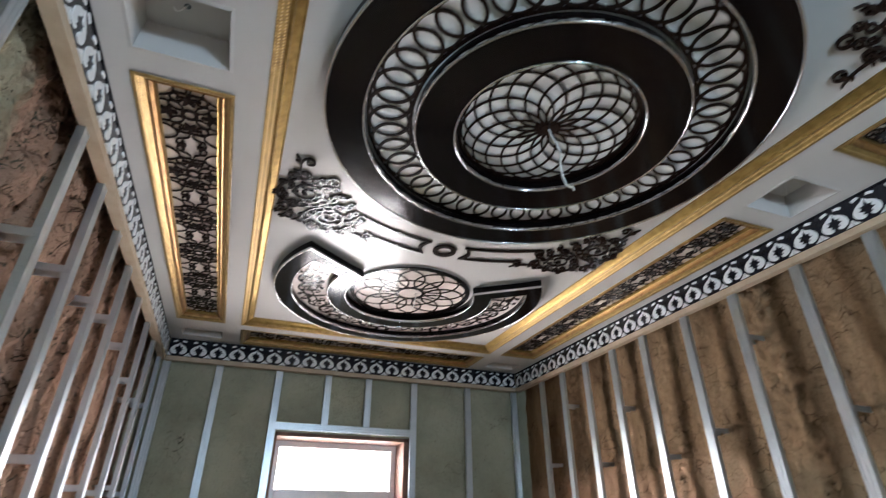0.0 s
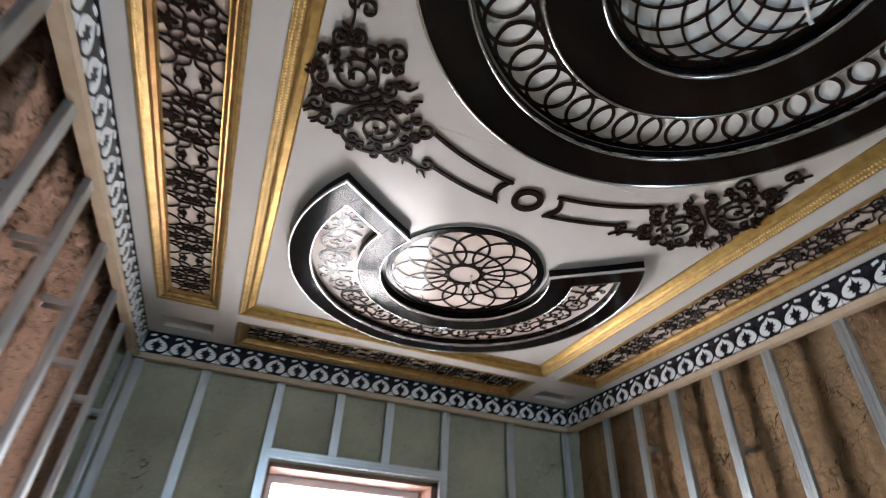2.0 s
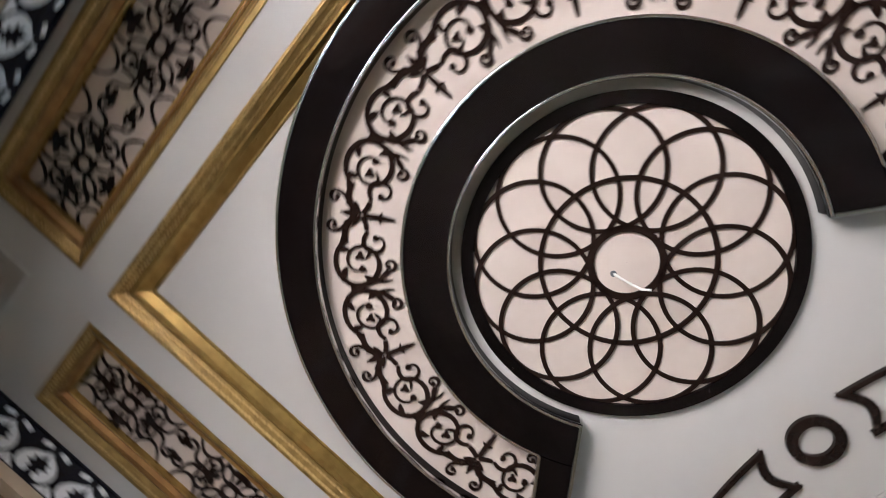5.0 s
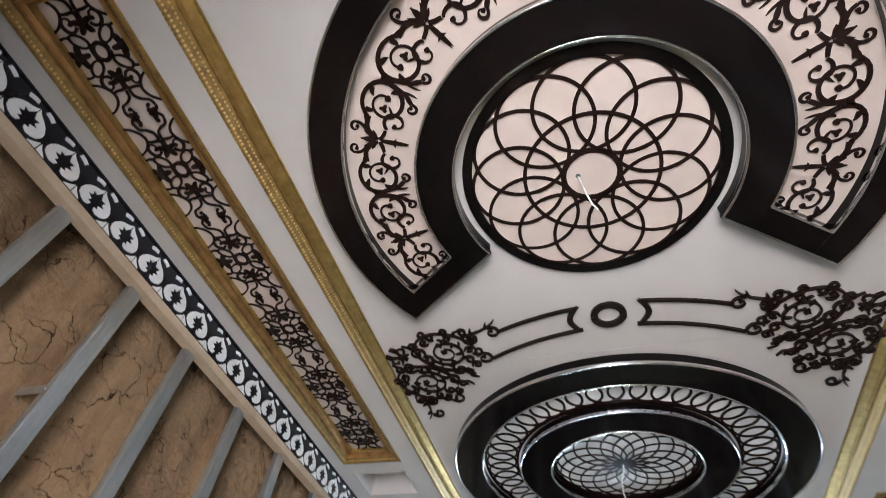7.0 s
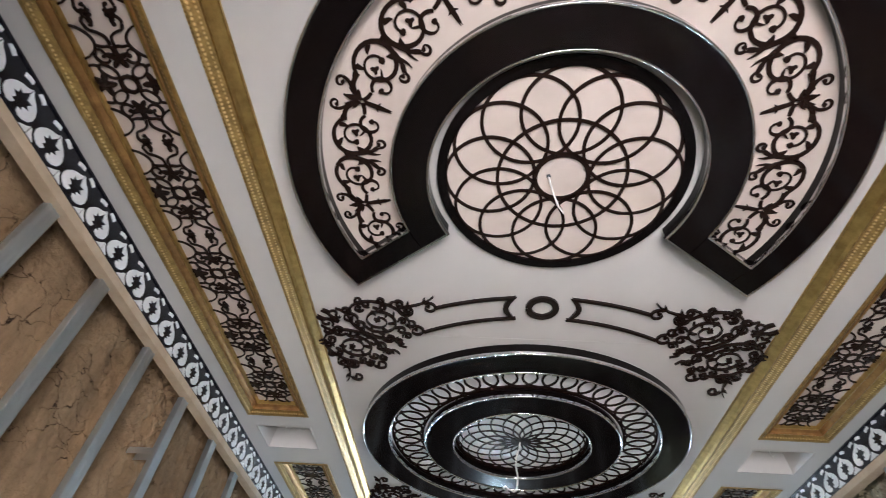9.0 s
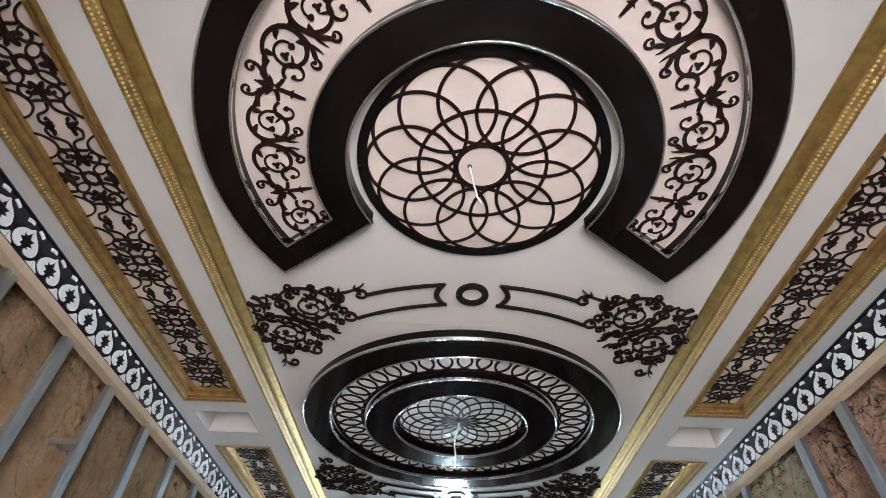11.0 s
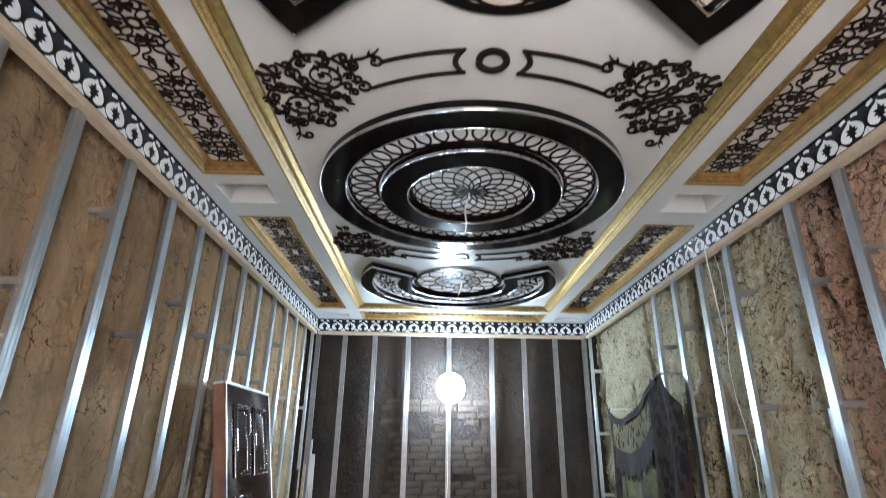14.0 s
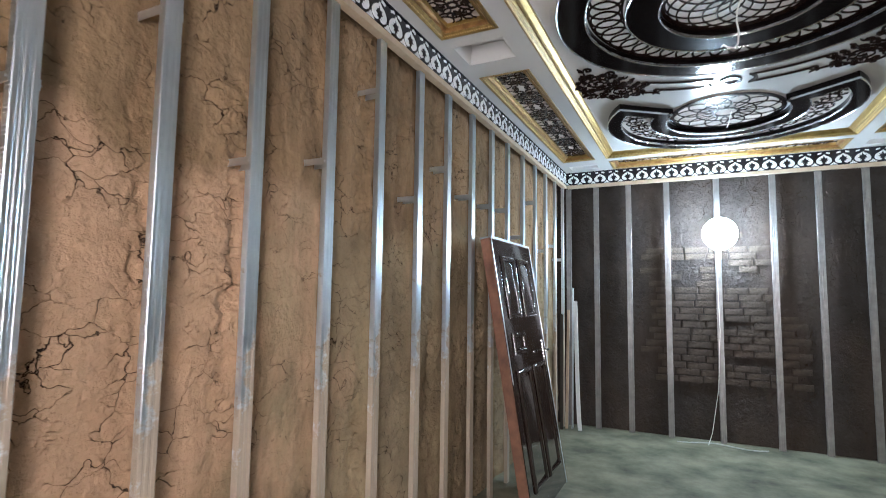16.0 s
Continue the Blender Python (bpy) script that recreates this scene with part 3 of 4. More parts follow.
def cut_panel(name, sx, sy, label, group):
    """A recessed panel sx by sy, its face at the beams' level, z from there."""
    ob = thing(name, label, "ceiling panel", group=group)
    hx, hy = sx / 2, sy / 2
    part("frame", mitred(-hx, hx, -hy, hy, [(-0.010, -0.002), (-0.008, -0.006), (0.004, -0.006), (0.030, 0.012), (0.030, 0.05), (-0.001, 0.05), (-0.001, -0.002)]), M_GOLD, ob, "stamped gilt frame")
    part("inner_step", mitred(-hx + 0.030, hx - 0.030, -hy + 0.030, hy - 0.030, [(0, 0.010), (0.005, 0.008), (0.009, 0.020), (0.020, 0.030), (0.024, 0.030), (0.024, 0.052), (0, 0.052)]), M_COPPER, ob, "ribbed brown gilt step")
    part("fillet", mitred(-hx + 0.054, hx - 0.054, -hy + 0.054, hy - 0.054, [(0, 0.029), (0.004, 0.027), (0.006, 0.031), (0.006, 0.05), (0, 0.05)]), M_GOLD_PLAIN, ob)
    part("backing", Geo().box(-hx, hx, -hy, hy, 0.05, 0.07), M_CREAM, ob, "cream backing board")
    c = Geo()
    long = max(sx, sy)
    short = min(sx, sy)
    lattice(c, long - 0.118, short / 2 - 0.059, 0.043, 0.0495)
    if sx > sy:
        c.v = [(y, -x, z) for x, y, z in c.v]
    part("cutwork", c, M_BROWN, ob, "dark brown leaf and ring cutwork")
    return ob


PXC, PYC = (PX0 + PX1) / 2, (PY0 + PY1) / 2
side_panel = cut_panel("ceiling_panel", PX1 - PX0, PY1 - PY0, "long gilt-framed ceiling panel of brown leaf cutwork on cream", "long ceiling panels")
side_panel.matrix_basis = pose(PXC, PYC, BEAM)
copy_thing(side_panel, pose(-PXC, PYC, BEAM, 0, 0, 180))
far_panel = cut_panel("ceiling_panel", PX1 - PX0, PY1 - PS0, "long gilt-framed ceiling panel of brown leaf cutwork on cream", "long ceiling panels")
far_panel.matrix_basis = pose(PXC, -(PS0 + PY1) / 2, BEAM)
copy_thing(far_panel, pose(-PXC, -(PS0 + PY1) / 2, BEAM, 0, 0, 180))
end_panel = cut_panel("end_ceiling_panel", 2 * TX - 0.03, NY1 - NY0, "gilt-framed ceiling panel of brown cutwork beside the end wall", "end ceiling panels")
end_panel.matrix_basis = pose(0, (NY0 + NY1) / 2, BEAM)
copy_thing(end_panel, pose(0, -(NY0 + NY1) / 2, BEAM, 0, 0, 180))


# ---- light boxes without their lamps ----
def light_box(sx, sy, deep, label, group, wired):
    ob = thing("light_box", label, "light box", group=group)
    hx, hy = sx / 2, sy / 2
    part("sides", mitred(-hx, hx, -hy, hy, [(0.0, 0.0), (0.012, -0.003), (0.014, 0.0), (0.034, deep), (0.0, deep)]), M_WHITE, ob)
    part("back", Geo().box(-hx, hx, -hy, hy, deep, deep + 0.012), M_WHITE, ob)
    if wired:
        part("hole", Geo().ring(0, 0, [(0.002, deep - 0.001), (0.011, deep - 0.001), (0.011, deep + 0.002), (0.002, deep + 0.002)], seg=16), M_GREY, ob, "dark drilled cable hole")
        part("wire", Geo().tube([(0.002, 0, deep), (0.006, 0.012, deep - 0.03), (0.012, 0.02, deep - 0.055), (0.022, 0.028, deep - 0.065), (0.030, 0.03, deep - 0.055)], 0.0022, 6), M_CABLE, ob, "loose white wire end")
    return ob


mid_box = light_box(PX1 - PX0, 2 * SQ, 0.11, "empty white recessed light box with a loose wire", "middle light boxes", True)
mid_box.matrix_basis = pose(PXC, 0, BEAM)
copy_thing(mid_box, pose(-PXC, 0, BEAM, 0, 0, 180))
corner_box = light_box(PX1 - PX0, 0.19, 0.07, "small empty white light box in the ceiling corner", "corner light boxes", False)
corner_box.matrix_basis = pose(PXC, 3.125, BEAM)
for x, y in ((-PXC, 3.125), (PXC, -3.125), (-PXC, -3.125)):
    copy_thing(corner_box, pose(x, y, BEAM))


# ---- great round medallion ----
def band(r0, r1, low, high, a0=0, a1=360, seg=128):
    return Geo().ring(0, 0, [(r0, low + 0.004), (r0 + 0.004, low), (r1 - 0.004, low), (r1, low + 0.004), (r1, high), (r0, high)], a0, a1, seg)


def edge(r, low, a0=0, a1=360, seg=128, w=0.005):
    return Geo().ring(0, 0, [(r + w * math.cos(radians(a)), low - 0.001 + 0.9 * w * math.sin(radians(a))) for a in (180, 210, 240, 270, 300, 330, 360)] + [(r + w, low + 0.010), (r - w, low + 0.010)], a0, a1, seg)


disc = thing("round_medallion", "great round black mirror ceiling medallion with ringed cutwork and rosette", "ceiling medallion", (0.01, 0.02, 0))
part("outer_band", band(0.75, 0.895, LOW, TRAY - 0.001), M_BLACK, disc, "glossy black outer band", True)
part("inner_band", band(0.38, 0.545, LOW, TRAY - 0.001), M_BLACK, disc, "glossy black inner band", True)
for r in (0.895, 0.748, 0.545, 0.382):
    part("edge_trim", edge(r, LOW), M_SILVER, disc, "thin silver edge", True)
part("ring_backing", Geo().ring(0, 0, [(0.53, TRAY - 0.008), (0.76, TRAY - 0.008), (0.76, TRAY - 0.002), (0.53, TRAY - 0.002)]), M_MOTIF, disc, "white backing")
for r, w in ((0.733, 0.012), (0.562, 0.012)):
    part("border_ring", Geo().loop(0, 0, r, r, 0, w, TRAY - 0.016, TRAY - 0.009, 120), M_BROWN, disc)
LINK = Geo().loop(0, 0, 0.079, 0.084, 0, 0.0120, TRAY - 0.015, TRAY - 0.009, 36).mesh("link", M_BROWN)
for k in range(42):
    a = 360 * k / 42
    part("link", LINK, None, disc, at=pose(0.648 * math.cos(radians(a)), 0.648 * math.sin(radians(a)), 0.0005 * (k % 3), 0, 0, a))
part("rosette_backing", Geo().ring(0, 0, [(0.001, TRAY - 0.008), (0.375, TRAY - 0.008), (0.376, TRAY - 0.002), (0.001, TRAY - 0.002)]), M_MOTIF, disc, "white backing")
PETAL = Geo().loop(0.1775, 0, 0.1775, 0.1775, 0, 0.0082, TRAY - 0.015, TRAY - 0.009, 48).mesh("petal_ring", M_BROWN)
for k in range(16):
    part("petal_ring", PETAL, None, disc, at=pose(0, 0, 0.0003 * (k % 5), 0, 0, 22.5 * k))
part("rim", Geo().loop(0, 0, 0.366, 0.366, 0, 0.018, TRAY - 0.017, TRAY - 0.009, 96), M_BROWN, disc)
part("hub", Geo().leaf(0, 0, 0.030, 0, TRAY - 0.016, TRAY - 0.009, 20, 0.06, 40), M_BROWN, disc)
part("cable", Geo().tube([(0.006, 0.0, TRAY - 0.01), (0.012, -0.004, TRAY - 0.05), (0.03, -0.012, TRAY - 0.10), (0.032, -0.02, TRAY - 0.15), (0.024, -0.022, TRAY - 0.20), (0.030, -0.018, TRAY - 0.265), (0.048, -0.01, TRAY - 0.288), (0.076, 0.004, TRAY - 0.284), (0.094, 0.014, TRAY - 0.272), (0.104, 0.018, TRAY - 0.284)], 0.0045), M_CABLE, disc, "loose hanging white cable", True)


# ---- crescent medallions at both ends of the tray ----
def ARC0(r):
    """Angle of the crescent's east end at radius r; the ends are not quite radial."""
    return -30.2 - (r - 0.443) / 0.468 * 3.56


def ARC1(r):
    return 180 - ARC0(r)


def CUT0(r):
    return ARC0(r) + 5.2 / r


def CUT1(r):
    return 180 - CUT0(r)


def rinceau(g, put, low, high):
    """One unit of running scrollwork about u = 0, mirrored: a palmette between two great scrolls; v points outwards."""
    for s in (1, -1):
        def side(u, v):
            return put(s * u, v)
        # great scroll, its stem and its leaves
        vine(g, [(0.004, 0.004), (0.022, 0.030), (0.046, 0.044), (0.078, 0.043)], 0.010, 0.017, low, high, side)
        volute(g, 0.128, 0.004, 0.068, 2.5, -1, 1.45, 0.0135, low, high, side)
        for a, ln, bend in ((2.35, 0.040, 10), (0.2, 0.030, -16)):
            spur(g, 0.128 + 0.066 * math.cos(a), 0.004 + 0.066 * math.sin(a), a + 0.9, ln, bend, 0.019, low, high, side)
        for a in (2.1, 0.9, -0.6):
            spur(g, 0.128 + 0.062 * math.cos(a), 0.004 + 0.062 * math.sin(a), a + 2.3, 0.030, 20, 0.020, low, high, side)
        g.leaf(*side(0.112, 0.002), 0.015, 0.4, low, high, 3, 0.35, 18)
        # lesser scroll towards the middle of the disc
        vine(g, [(0.003, 0.0), (0.020, -0.010), (0.040, -0.016)], 0.013, 0.011, low, high, side)
        volute(g, 0.070, -0.044, 0.036, 2.4, -1, 0.92, 0.0115, low, high, side)
        spur(g, 0.100, -0.026, 0.4, 0.028, 10, 0.010, low, high, side)
        # hook at the outer edge
        vine(g, [(0.004, 0.010), (0.022, 0.036), (0.044, 0.058), (0.0495, 0.078)], 0.008, 0.010, low, high, side)
        volute(g, 0.034, 0.078, 0.0155, 0.0, 1, 0.80, 0.0090, low, high, side)
        # stem and curl at the inner edge, beside the joint of two units
        vine(g, [(0.198, 0.020), (0.186, -0.030), (0.172, -0.060), (0.156, -0.077)], 0.013, 0.0092, low, high, side)
        volute(g, 0.138, -0.078, 0.018, 0.1, -1, 0.95, 0.0092, low, high, side)
        spur(g, 0.184, -0.036, -1.3, 0.050, -8, 0.010, low, high, side)
        spur(g, 0.176, -0.052, -2.6, 0.036, 8, 0.010, low, high, side)
        # half of the palmette and of the spear
        for head, ln in ((1.45, 0.050), (0.85, 0.046), (0.25, 0.034)):
            spur(g, 0.002, 0.012, head, ln, 6, 0.018, low, high, side)
        spur(g, 0.0, -0.006, -1.55, 0.088, 0.3, 0.017, low, high, side)
        spur(g, 0.0, -0.044, -0.6, 0.020, 8, 0.008, low, high, side)


def crescent():
    ob = thing("crescent_medallion", "black mirror crescent ceiling medallion round a twelve-petal rosette", "ceiling medallion", (0, MED, 0), "crescent medallions")
    A0, A1, c0, c1 = ARC0, ARC1, CUT0, CUT1
    part("outer_band", band(0.798, 0.906, LOW, TRAY - 0.001, A0, A1, 110), M_BLACK, ob, "glossy black outer band", True)
    part("inner_band", band(0.442, 0.566, LOW, TRAY - 0.001, A0, A1, 110), M_BLACK, ob, "glossy black inner band", True)
    for a, b in ((A0, c0), (c1, A1)):
        part("end_band", Geo().ring(0, 0, [(0.566, LOW), (0.798, LOW), (0.798, TRAY - 0.001), (0.566, TRAY - 0.001)], a, b, 6), M_BLACK, ob, "glossy black end piece")
    for r, a, b in ((0.906, A0, A1), (0.800, c0, c1), (0.565, c0, c1), (0.444, A0, A1)):
        part("edge_trim", edge(r, LOW, a, b, 110, 0.004), M_SILVER, ob, "thin silver edge", True)
    for f, ra, rb in ((A0, 0.44, 0.909), (A1, 0.44, 0.909), (c0, 0.565, 0.80), (c1, 0.565, 0.80)):
        pa = Vector((ra * math.cos(radians(f(ra))), ra * math.sin(radians(f(ra)))))
        pb = Vector((rb * math.cos(radians(f(rb))), rb * math.sin(radians(f(rb)))))
        d = (pb - pa).normalized()
        nrm = Vector((-d.y, d.x)) * 0.004
        part("end_trim", Geo().prism([tuple(pa - nrm), tuple(pb - nrm), tuple(pb + nrm), tuple(pa + nrm)], LOW - 0.003, LOW + 0.010), M_SILVER, ob, "thin silver edge")
    part("backing", Geo().ring(0, 0, [(0.55, TRAY - 0.009), (0.81, TRAY - 0.009), (0.81, TRAY - 0.002), (0.55, TRAY - 0.002)], lambda r: ARC0(r) + 1, lambda r: ARC1(r) - 1, 90), M_CREAM, ob, "cream backing board")
    rm = 0.688
    for k in range(7):
        g = Geo()
        mid = radians(90 + 33.4 * (k - 3))
        rinceau(g, lambda u, v: ((rm + v) * math.cos(mid - u / rm), (rm + v) * math.sin(mid - u / rm)), TRAY - 0.014, TRAY - 0.010)
        part("scrollwork", g, M_BROWN, ob, "dark brown scroll and palmette cutwork")
    # rosette in the middle
    lo, hi = TRAY - 0.012, TRAY - 0.007
    part("rim", Geo().loop(0, 0, 0.400, 0.400, 0, 0.032, TRAY - 0.016, hi, 110), M_BLACK, ob)
    part("middle_ring", Geo().loop(0, 0, 0.212, 0.212, 0, 0.012, lo, hi, 72), M_BROWN, ob)
    part("hub_ring", Geo().loop(0, 0, 0.088, 0.088, 0, 0.018, lo, hi, 48), M_BROWN, ob)
    petal = Geo().loop(0.2375, 0, 0.149, 0.149, 0, 0.0115, lo, hi, 60).mesh("petal_ring", M_BROWN)
    for k in range(12):
        part("petal_ring", petal, None, ob, at=pose(0, 0, 0.0004 * (k % 4), 0, 0, 30 * k))
    part("rosette_backing", Geo().ring(0, 0, [(0.001, TRAY - 0.007), (0.414, TRAY - 0.007), (0.414, TRAY - 0.001), (0.001, TRAY - 0.001)]), M_CREAM, ob)
    part("cable_hole", Geo().ring(0.042, 0.002, [(0.001, TRAY - 0.009), (0.008, TRAY - 0.009), (0.008, TRAY - 0.005), (0.001, TRAY - 0.005)], seg=16), M_GREY, ob, "dark drilled cable hole")
    part("cable", Geo().tube([(0.042, 0.0, TRAY - 0.006), (0.036, -0.014, TRAY - 0.03), (0.026, -0.030, TRAY - 0.07), (0.016, -0.036, TRAY - 0.12), (0.002, -0.040, TRAY - 0.150)], 0.0032, 6), M_CABLE, ob, "short loose white cable", True)
    return ob


crescent_north = crescent()
copy_thing(crescent_north, pose(0, -MED, 0, 0, 0, 180))


# ---- crests: ring, double bars and corner scrolls ----
CREST_O, CREST_D = Vector((0.779, 0.953)), Vector((0.812, 0.583)).normalized()   # middle and axis of a corner scroll
CREST_N = Vector((CREST_D.y, -CREST_D.x))


def corner_scroll(g, put, lo, hi):
    """Scrollwork mirrored about its axis: a points out to the corner of the tray, b to either side."""
    for m in (1, -1):
        def side(a, b):
            return put(a, m * b)
        # great loop with a leafy scroll in it
        loop = [(0.146 * math.cos(t), 0.124 + 0.116 * math.sin(t)) for t in [-2.55 + 5.35 * i / 40 for i in range(41)]]
        g.stroke([side(*p) for p in loop], taper(41, 0.008, 0.007, 0.003), lo, hi)
        volute(g, -0.002, 0.118, 0.078, -0.9, -1, 1.7, 0.0098, lo, hi, side)
        for a in (-1.6, -2.6, 2.6, 1.5, 0.5):
            spur(g, -0.002 + 0.072 * math.cos(a), 0.118 + 0.072 * math.sin(a), a + 2.4, 0.034, 22, 0.016, lo, hi, side)
            spur(g, -0.002 + 0.079 * math.cos(a + 0.5), 0.118 + 0.079 * math.sin(a + 0.5), a - 0.2, 0.028, -18, 0.013, lo, hi, side)
        g.leaf(*side(0.010, 0.122), 0.016, 0.5, lo, hi, 4, 0.35, 20)
        # small scrolls on both sides of the axis
        for a, b, r, start, hand, turns in ((0.112, 0.054, 0.035, 3.4, -1, 1.2), (0.056, 0.036, 0.027, 0.4, 1, 1.1), (-0.098, 0.044, 0.032, 0.3, -1, 1.15), (0.182, 0.040, 0.030, 3.0, 1, 1.0), (0.114, 0.142, 0.022, 2.6, 1, 0.9), (-0.112, 0.122, 0.024, 0.2, 1, 0.9), (0.098, 0.188, 0.020, 3.6, 1, 0.9), (0.026, 0.212, 0.019, 4.4, 1, 0.9), (-0.086, 0.184, 0.020, 5.6, 1, 0.9), (-0.148, 0.056, 0.021, 0.8, -1, 1.0), (0.152, 0.086, 0.024, 3.6, -1, 1.0), (-0.158, 0.108, 0.022, 5.4, 1, 1.0), (0.138, 0.188, 0.022, 3.2, 1, 0.9), (0.066, 0.240, 0.020, 4.2, -1, 0.9)):
            volute(g, a, b, r, start, hand, turns, 0.0098, lo, hi, side)
        g.loop(*side(-0.046, 0.030), 0.030, 0.021, math.atan2(CREST_D.y, CREST_D.x), 0.0065, lo, hi, 24)
        vine(g, [(0.140, 0.004), (0.176, 0.006), (0.206, 0.020), (0.240, 0.018)], 0.009, 0.003, lo, hi, side)
        vine(g, [(0.150, 0.075), (0.172, 0.078), (0.196, 0.074)], 0.008, 0.003, lo, hi, side)
        spur(g, 0.205, 0.034, 0.2, 0.034, -10, 0.010, lo, hi, side)
        # points towards the round medallion
        vine(g, [(-0.118, 0.060), (-0.146, 0.042), (-0.166, 0.024), (-0.200, 0.032)], 0.011, 0.003, lo, hi, side)
        spur(g, -0.150, 0.038, 2.6, 0.030, 12, 0.010, lo, hi, side)
        # curls that trail off along the edges
        volute(g, -0.168, 0.166, 0.033, 0.9, 1, 1.05, 0.0098, lo, hi, side)
        volute(g, -0.120, 0.196, 0.024, -1.0, -1, 1.0, 0.0094, lo, hi, side)
        volute(g, -0.062, 0.258, 0.034, 0.3, -1, 1.3, 0.0098, lo, hi, side)
        volute(g, -0.060, 0.258, 0.016, 2.0, 1, 0.9, 0.0095, lo, hi, side)
        volute(g, -0.012, 0.272, 0.021, 0.0, 1, 1.0, 0.0100, lo, hi, side)
        volute(g, -0.128, 0.334, 0.030, 0.4, 1, 1.1, 0.0094, lo, hi, side)
        vine(g, [(-0.020, 0.244), (-0.058, 0.292), (-0.084, 0.330), (-0.100, 0.368), (-0.104, 0.408)], 0.011, 0.003, lo, hi, side)
        for a, b, head in ((-0.050, 0.286, 0.9), (0.020, 0.242, 1.6), (-0.092, 0.345, 1.0)):
            spur(g, a, b, head, 0.034, 12, 0.015, lo, hi, side)


def crest():
    ob = thing("ceiling_crest", "dark brown cut-out crest of ring, bars and corner scrolls", "ceiling ornament", group="ceiling crests")
    lo, hi = TRAY - 0.012, TRAY - 0.001
    part("ring", Geo().loop(0, 1.172, 0.056, 0.056, 0, 0.028, lo, hi, 40), M_BROWN, ob)
    for s in (1, -1):
        g = Geo()

        def arc(r, x0, x1, w):
            pts = []
            for i in range(15):
                x = x0 + (x1 - x0) * i / 14
                pts.append((s * x, math.sqrt(r * r - x * x)))
            g.stroke(pts, w, lo, hi)
        arc(1.235, 0.120, 0.45, 0.014)
        arc(1.106, 0.106, 0.51, 0.014)
        g.stroke([(s * (0.112 + 0.040 * math.sin(math.pi * i / 10)), 1.240 - 0.146 * i / 10) for i in range(11)], taper(11, 0.008, 0.008, 0.016), lo, hi)
        part("bracket", g, M_BROWN, ob)
        g = Geo()

        def put(a, b):
            p = CREST_O + a * CREST_D + b * CREST_N
            return (s * p.x, p.y)
        corner_scroll(g, put, lo, hi)
        part("corner_scroll", g, M_BROWN, ob, "fine dark scrolls round two leafy loops")
    return ob


crest_north = crest()
copy_thing(crest_north, pose(0, 0, 0, 0, 0, 180))


# ---- cornice frieze ----
def frieze_motif():
    """White pieces that leave a black leaf between two lobes, with bars above and wedges below."""
    g = Geo()
    lobe = [(0.002, 0.113), (0.008, 0.104), (0.020, 0.096), (0.034, 0.090), (0.050, 0.078), (0.062, 0.061), (0.065, 0.045), (0.059, 0.029), (0.045, 0.019), (0.028, 0.015), (0.014, 0.019), (0.009, 0.030), (0.024, 0.032), (0.017, 0.044), (0.039, 0.053), (0.023, 0.062), (0.031, 0.077), (0.012, 0.074), (0.002, 0.095)]
    strip = [(0.016, 0.120), (0.030, 0.118), (0.048, 0.112), (0.053, 0.124), (0.038, 0.130), (0.020, 0.132)]
    wedge = [(0.044, 0.003), (0.0755, 0.003), (0.0755, 0.032), (0.064, 0.018)]
    for s in (1, -1):
        for shape in (lobe, strip, wedge):
            n, k = len(g.v), len(shape)
            g.v += [(s * x, -0.004, z) for x, z in shape] + [(s * x, 0.0, z) for x, z in shape]
            g.f += [tuple(range(n, n + k)), tuple(range(n + 2 * k - 1, n + k - 1, -1))]
            g.f += [(n + i, n + (i + 1) % k, n + k + (i + 1) % k, n + k + i) for i in range(k)]
    return g.mesh("motif", M_MOTIF)


PITCH = 0.153
MOTIF = frieze_motif()
F0, F1 = 2.805, 2.945


def cornice(name, half, m, label):
    """A frieze board half metres each way along x, its face towards -y, set by the pose m."""
    ob = thing(name, label, "cornice", kind="structure")
    ob.matrix_basis = m
    part("board", Geo().box(-half, half, 0.0, 0.016, F0, BEAM - 0.002), M_NAVY, ob, "glossy black board")
    part("batten", Geo().box(-half, half, -0.004, 0.045, F0 - 0.036, F0 - 0.001), M_PINE, ob, "pale timber batten")
    part("top_line", Geo().box(-half, half, -0.006, 0.0, F1 + 0.001, BEAM - 0.002), M_NAVY, ob)
    n = int(2 * half / PITCH)
    step = 2 * half / n
    for k in range(n):
        part("motif", MOTIF, None, ob, at=pose(-half + step * (k + 0.5), -0.0005, F0 + 0.002))
    return ob


cornice("cornice_north", WX - 0.03, pose(0, WY - 0.02, 0), "black cornice frieze with white curled motifs, window wall")
cornice("cornice_south", WX - 0.03, pose(0, -WY + 0.02, 0, 0, 0, 180), "black cornice frieze with white curled motifs, dark end wall")
cornice("cornice_east", WY - 0.02, pose(WX - 0.02, 0, 0, 0, 0, -90), "black cornice frieze with white curled motifs, tan wall")
cornice("cornice_west", WY - 0.02, pose(-WX + 0.02, 0, 0, 0, 0, 90), "black cornice frieze with white curled motifs, red wall")


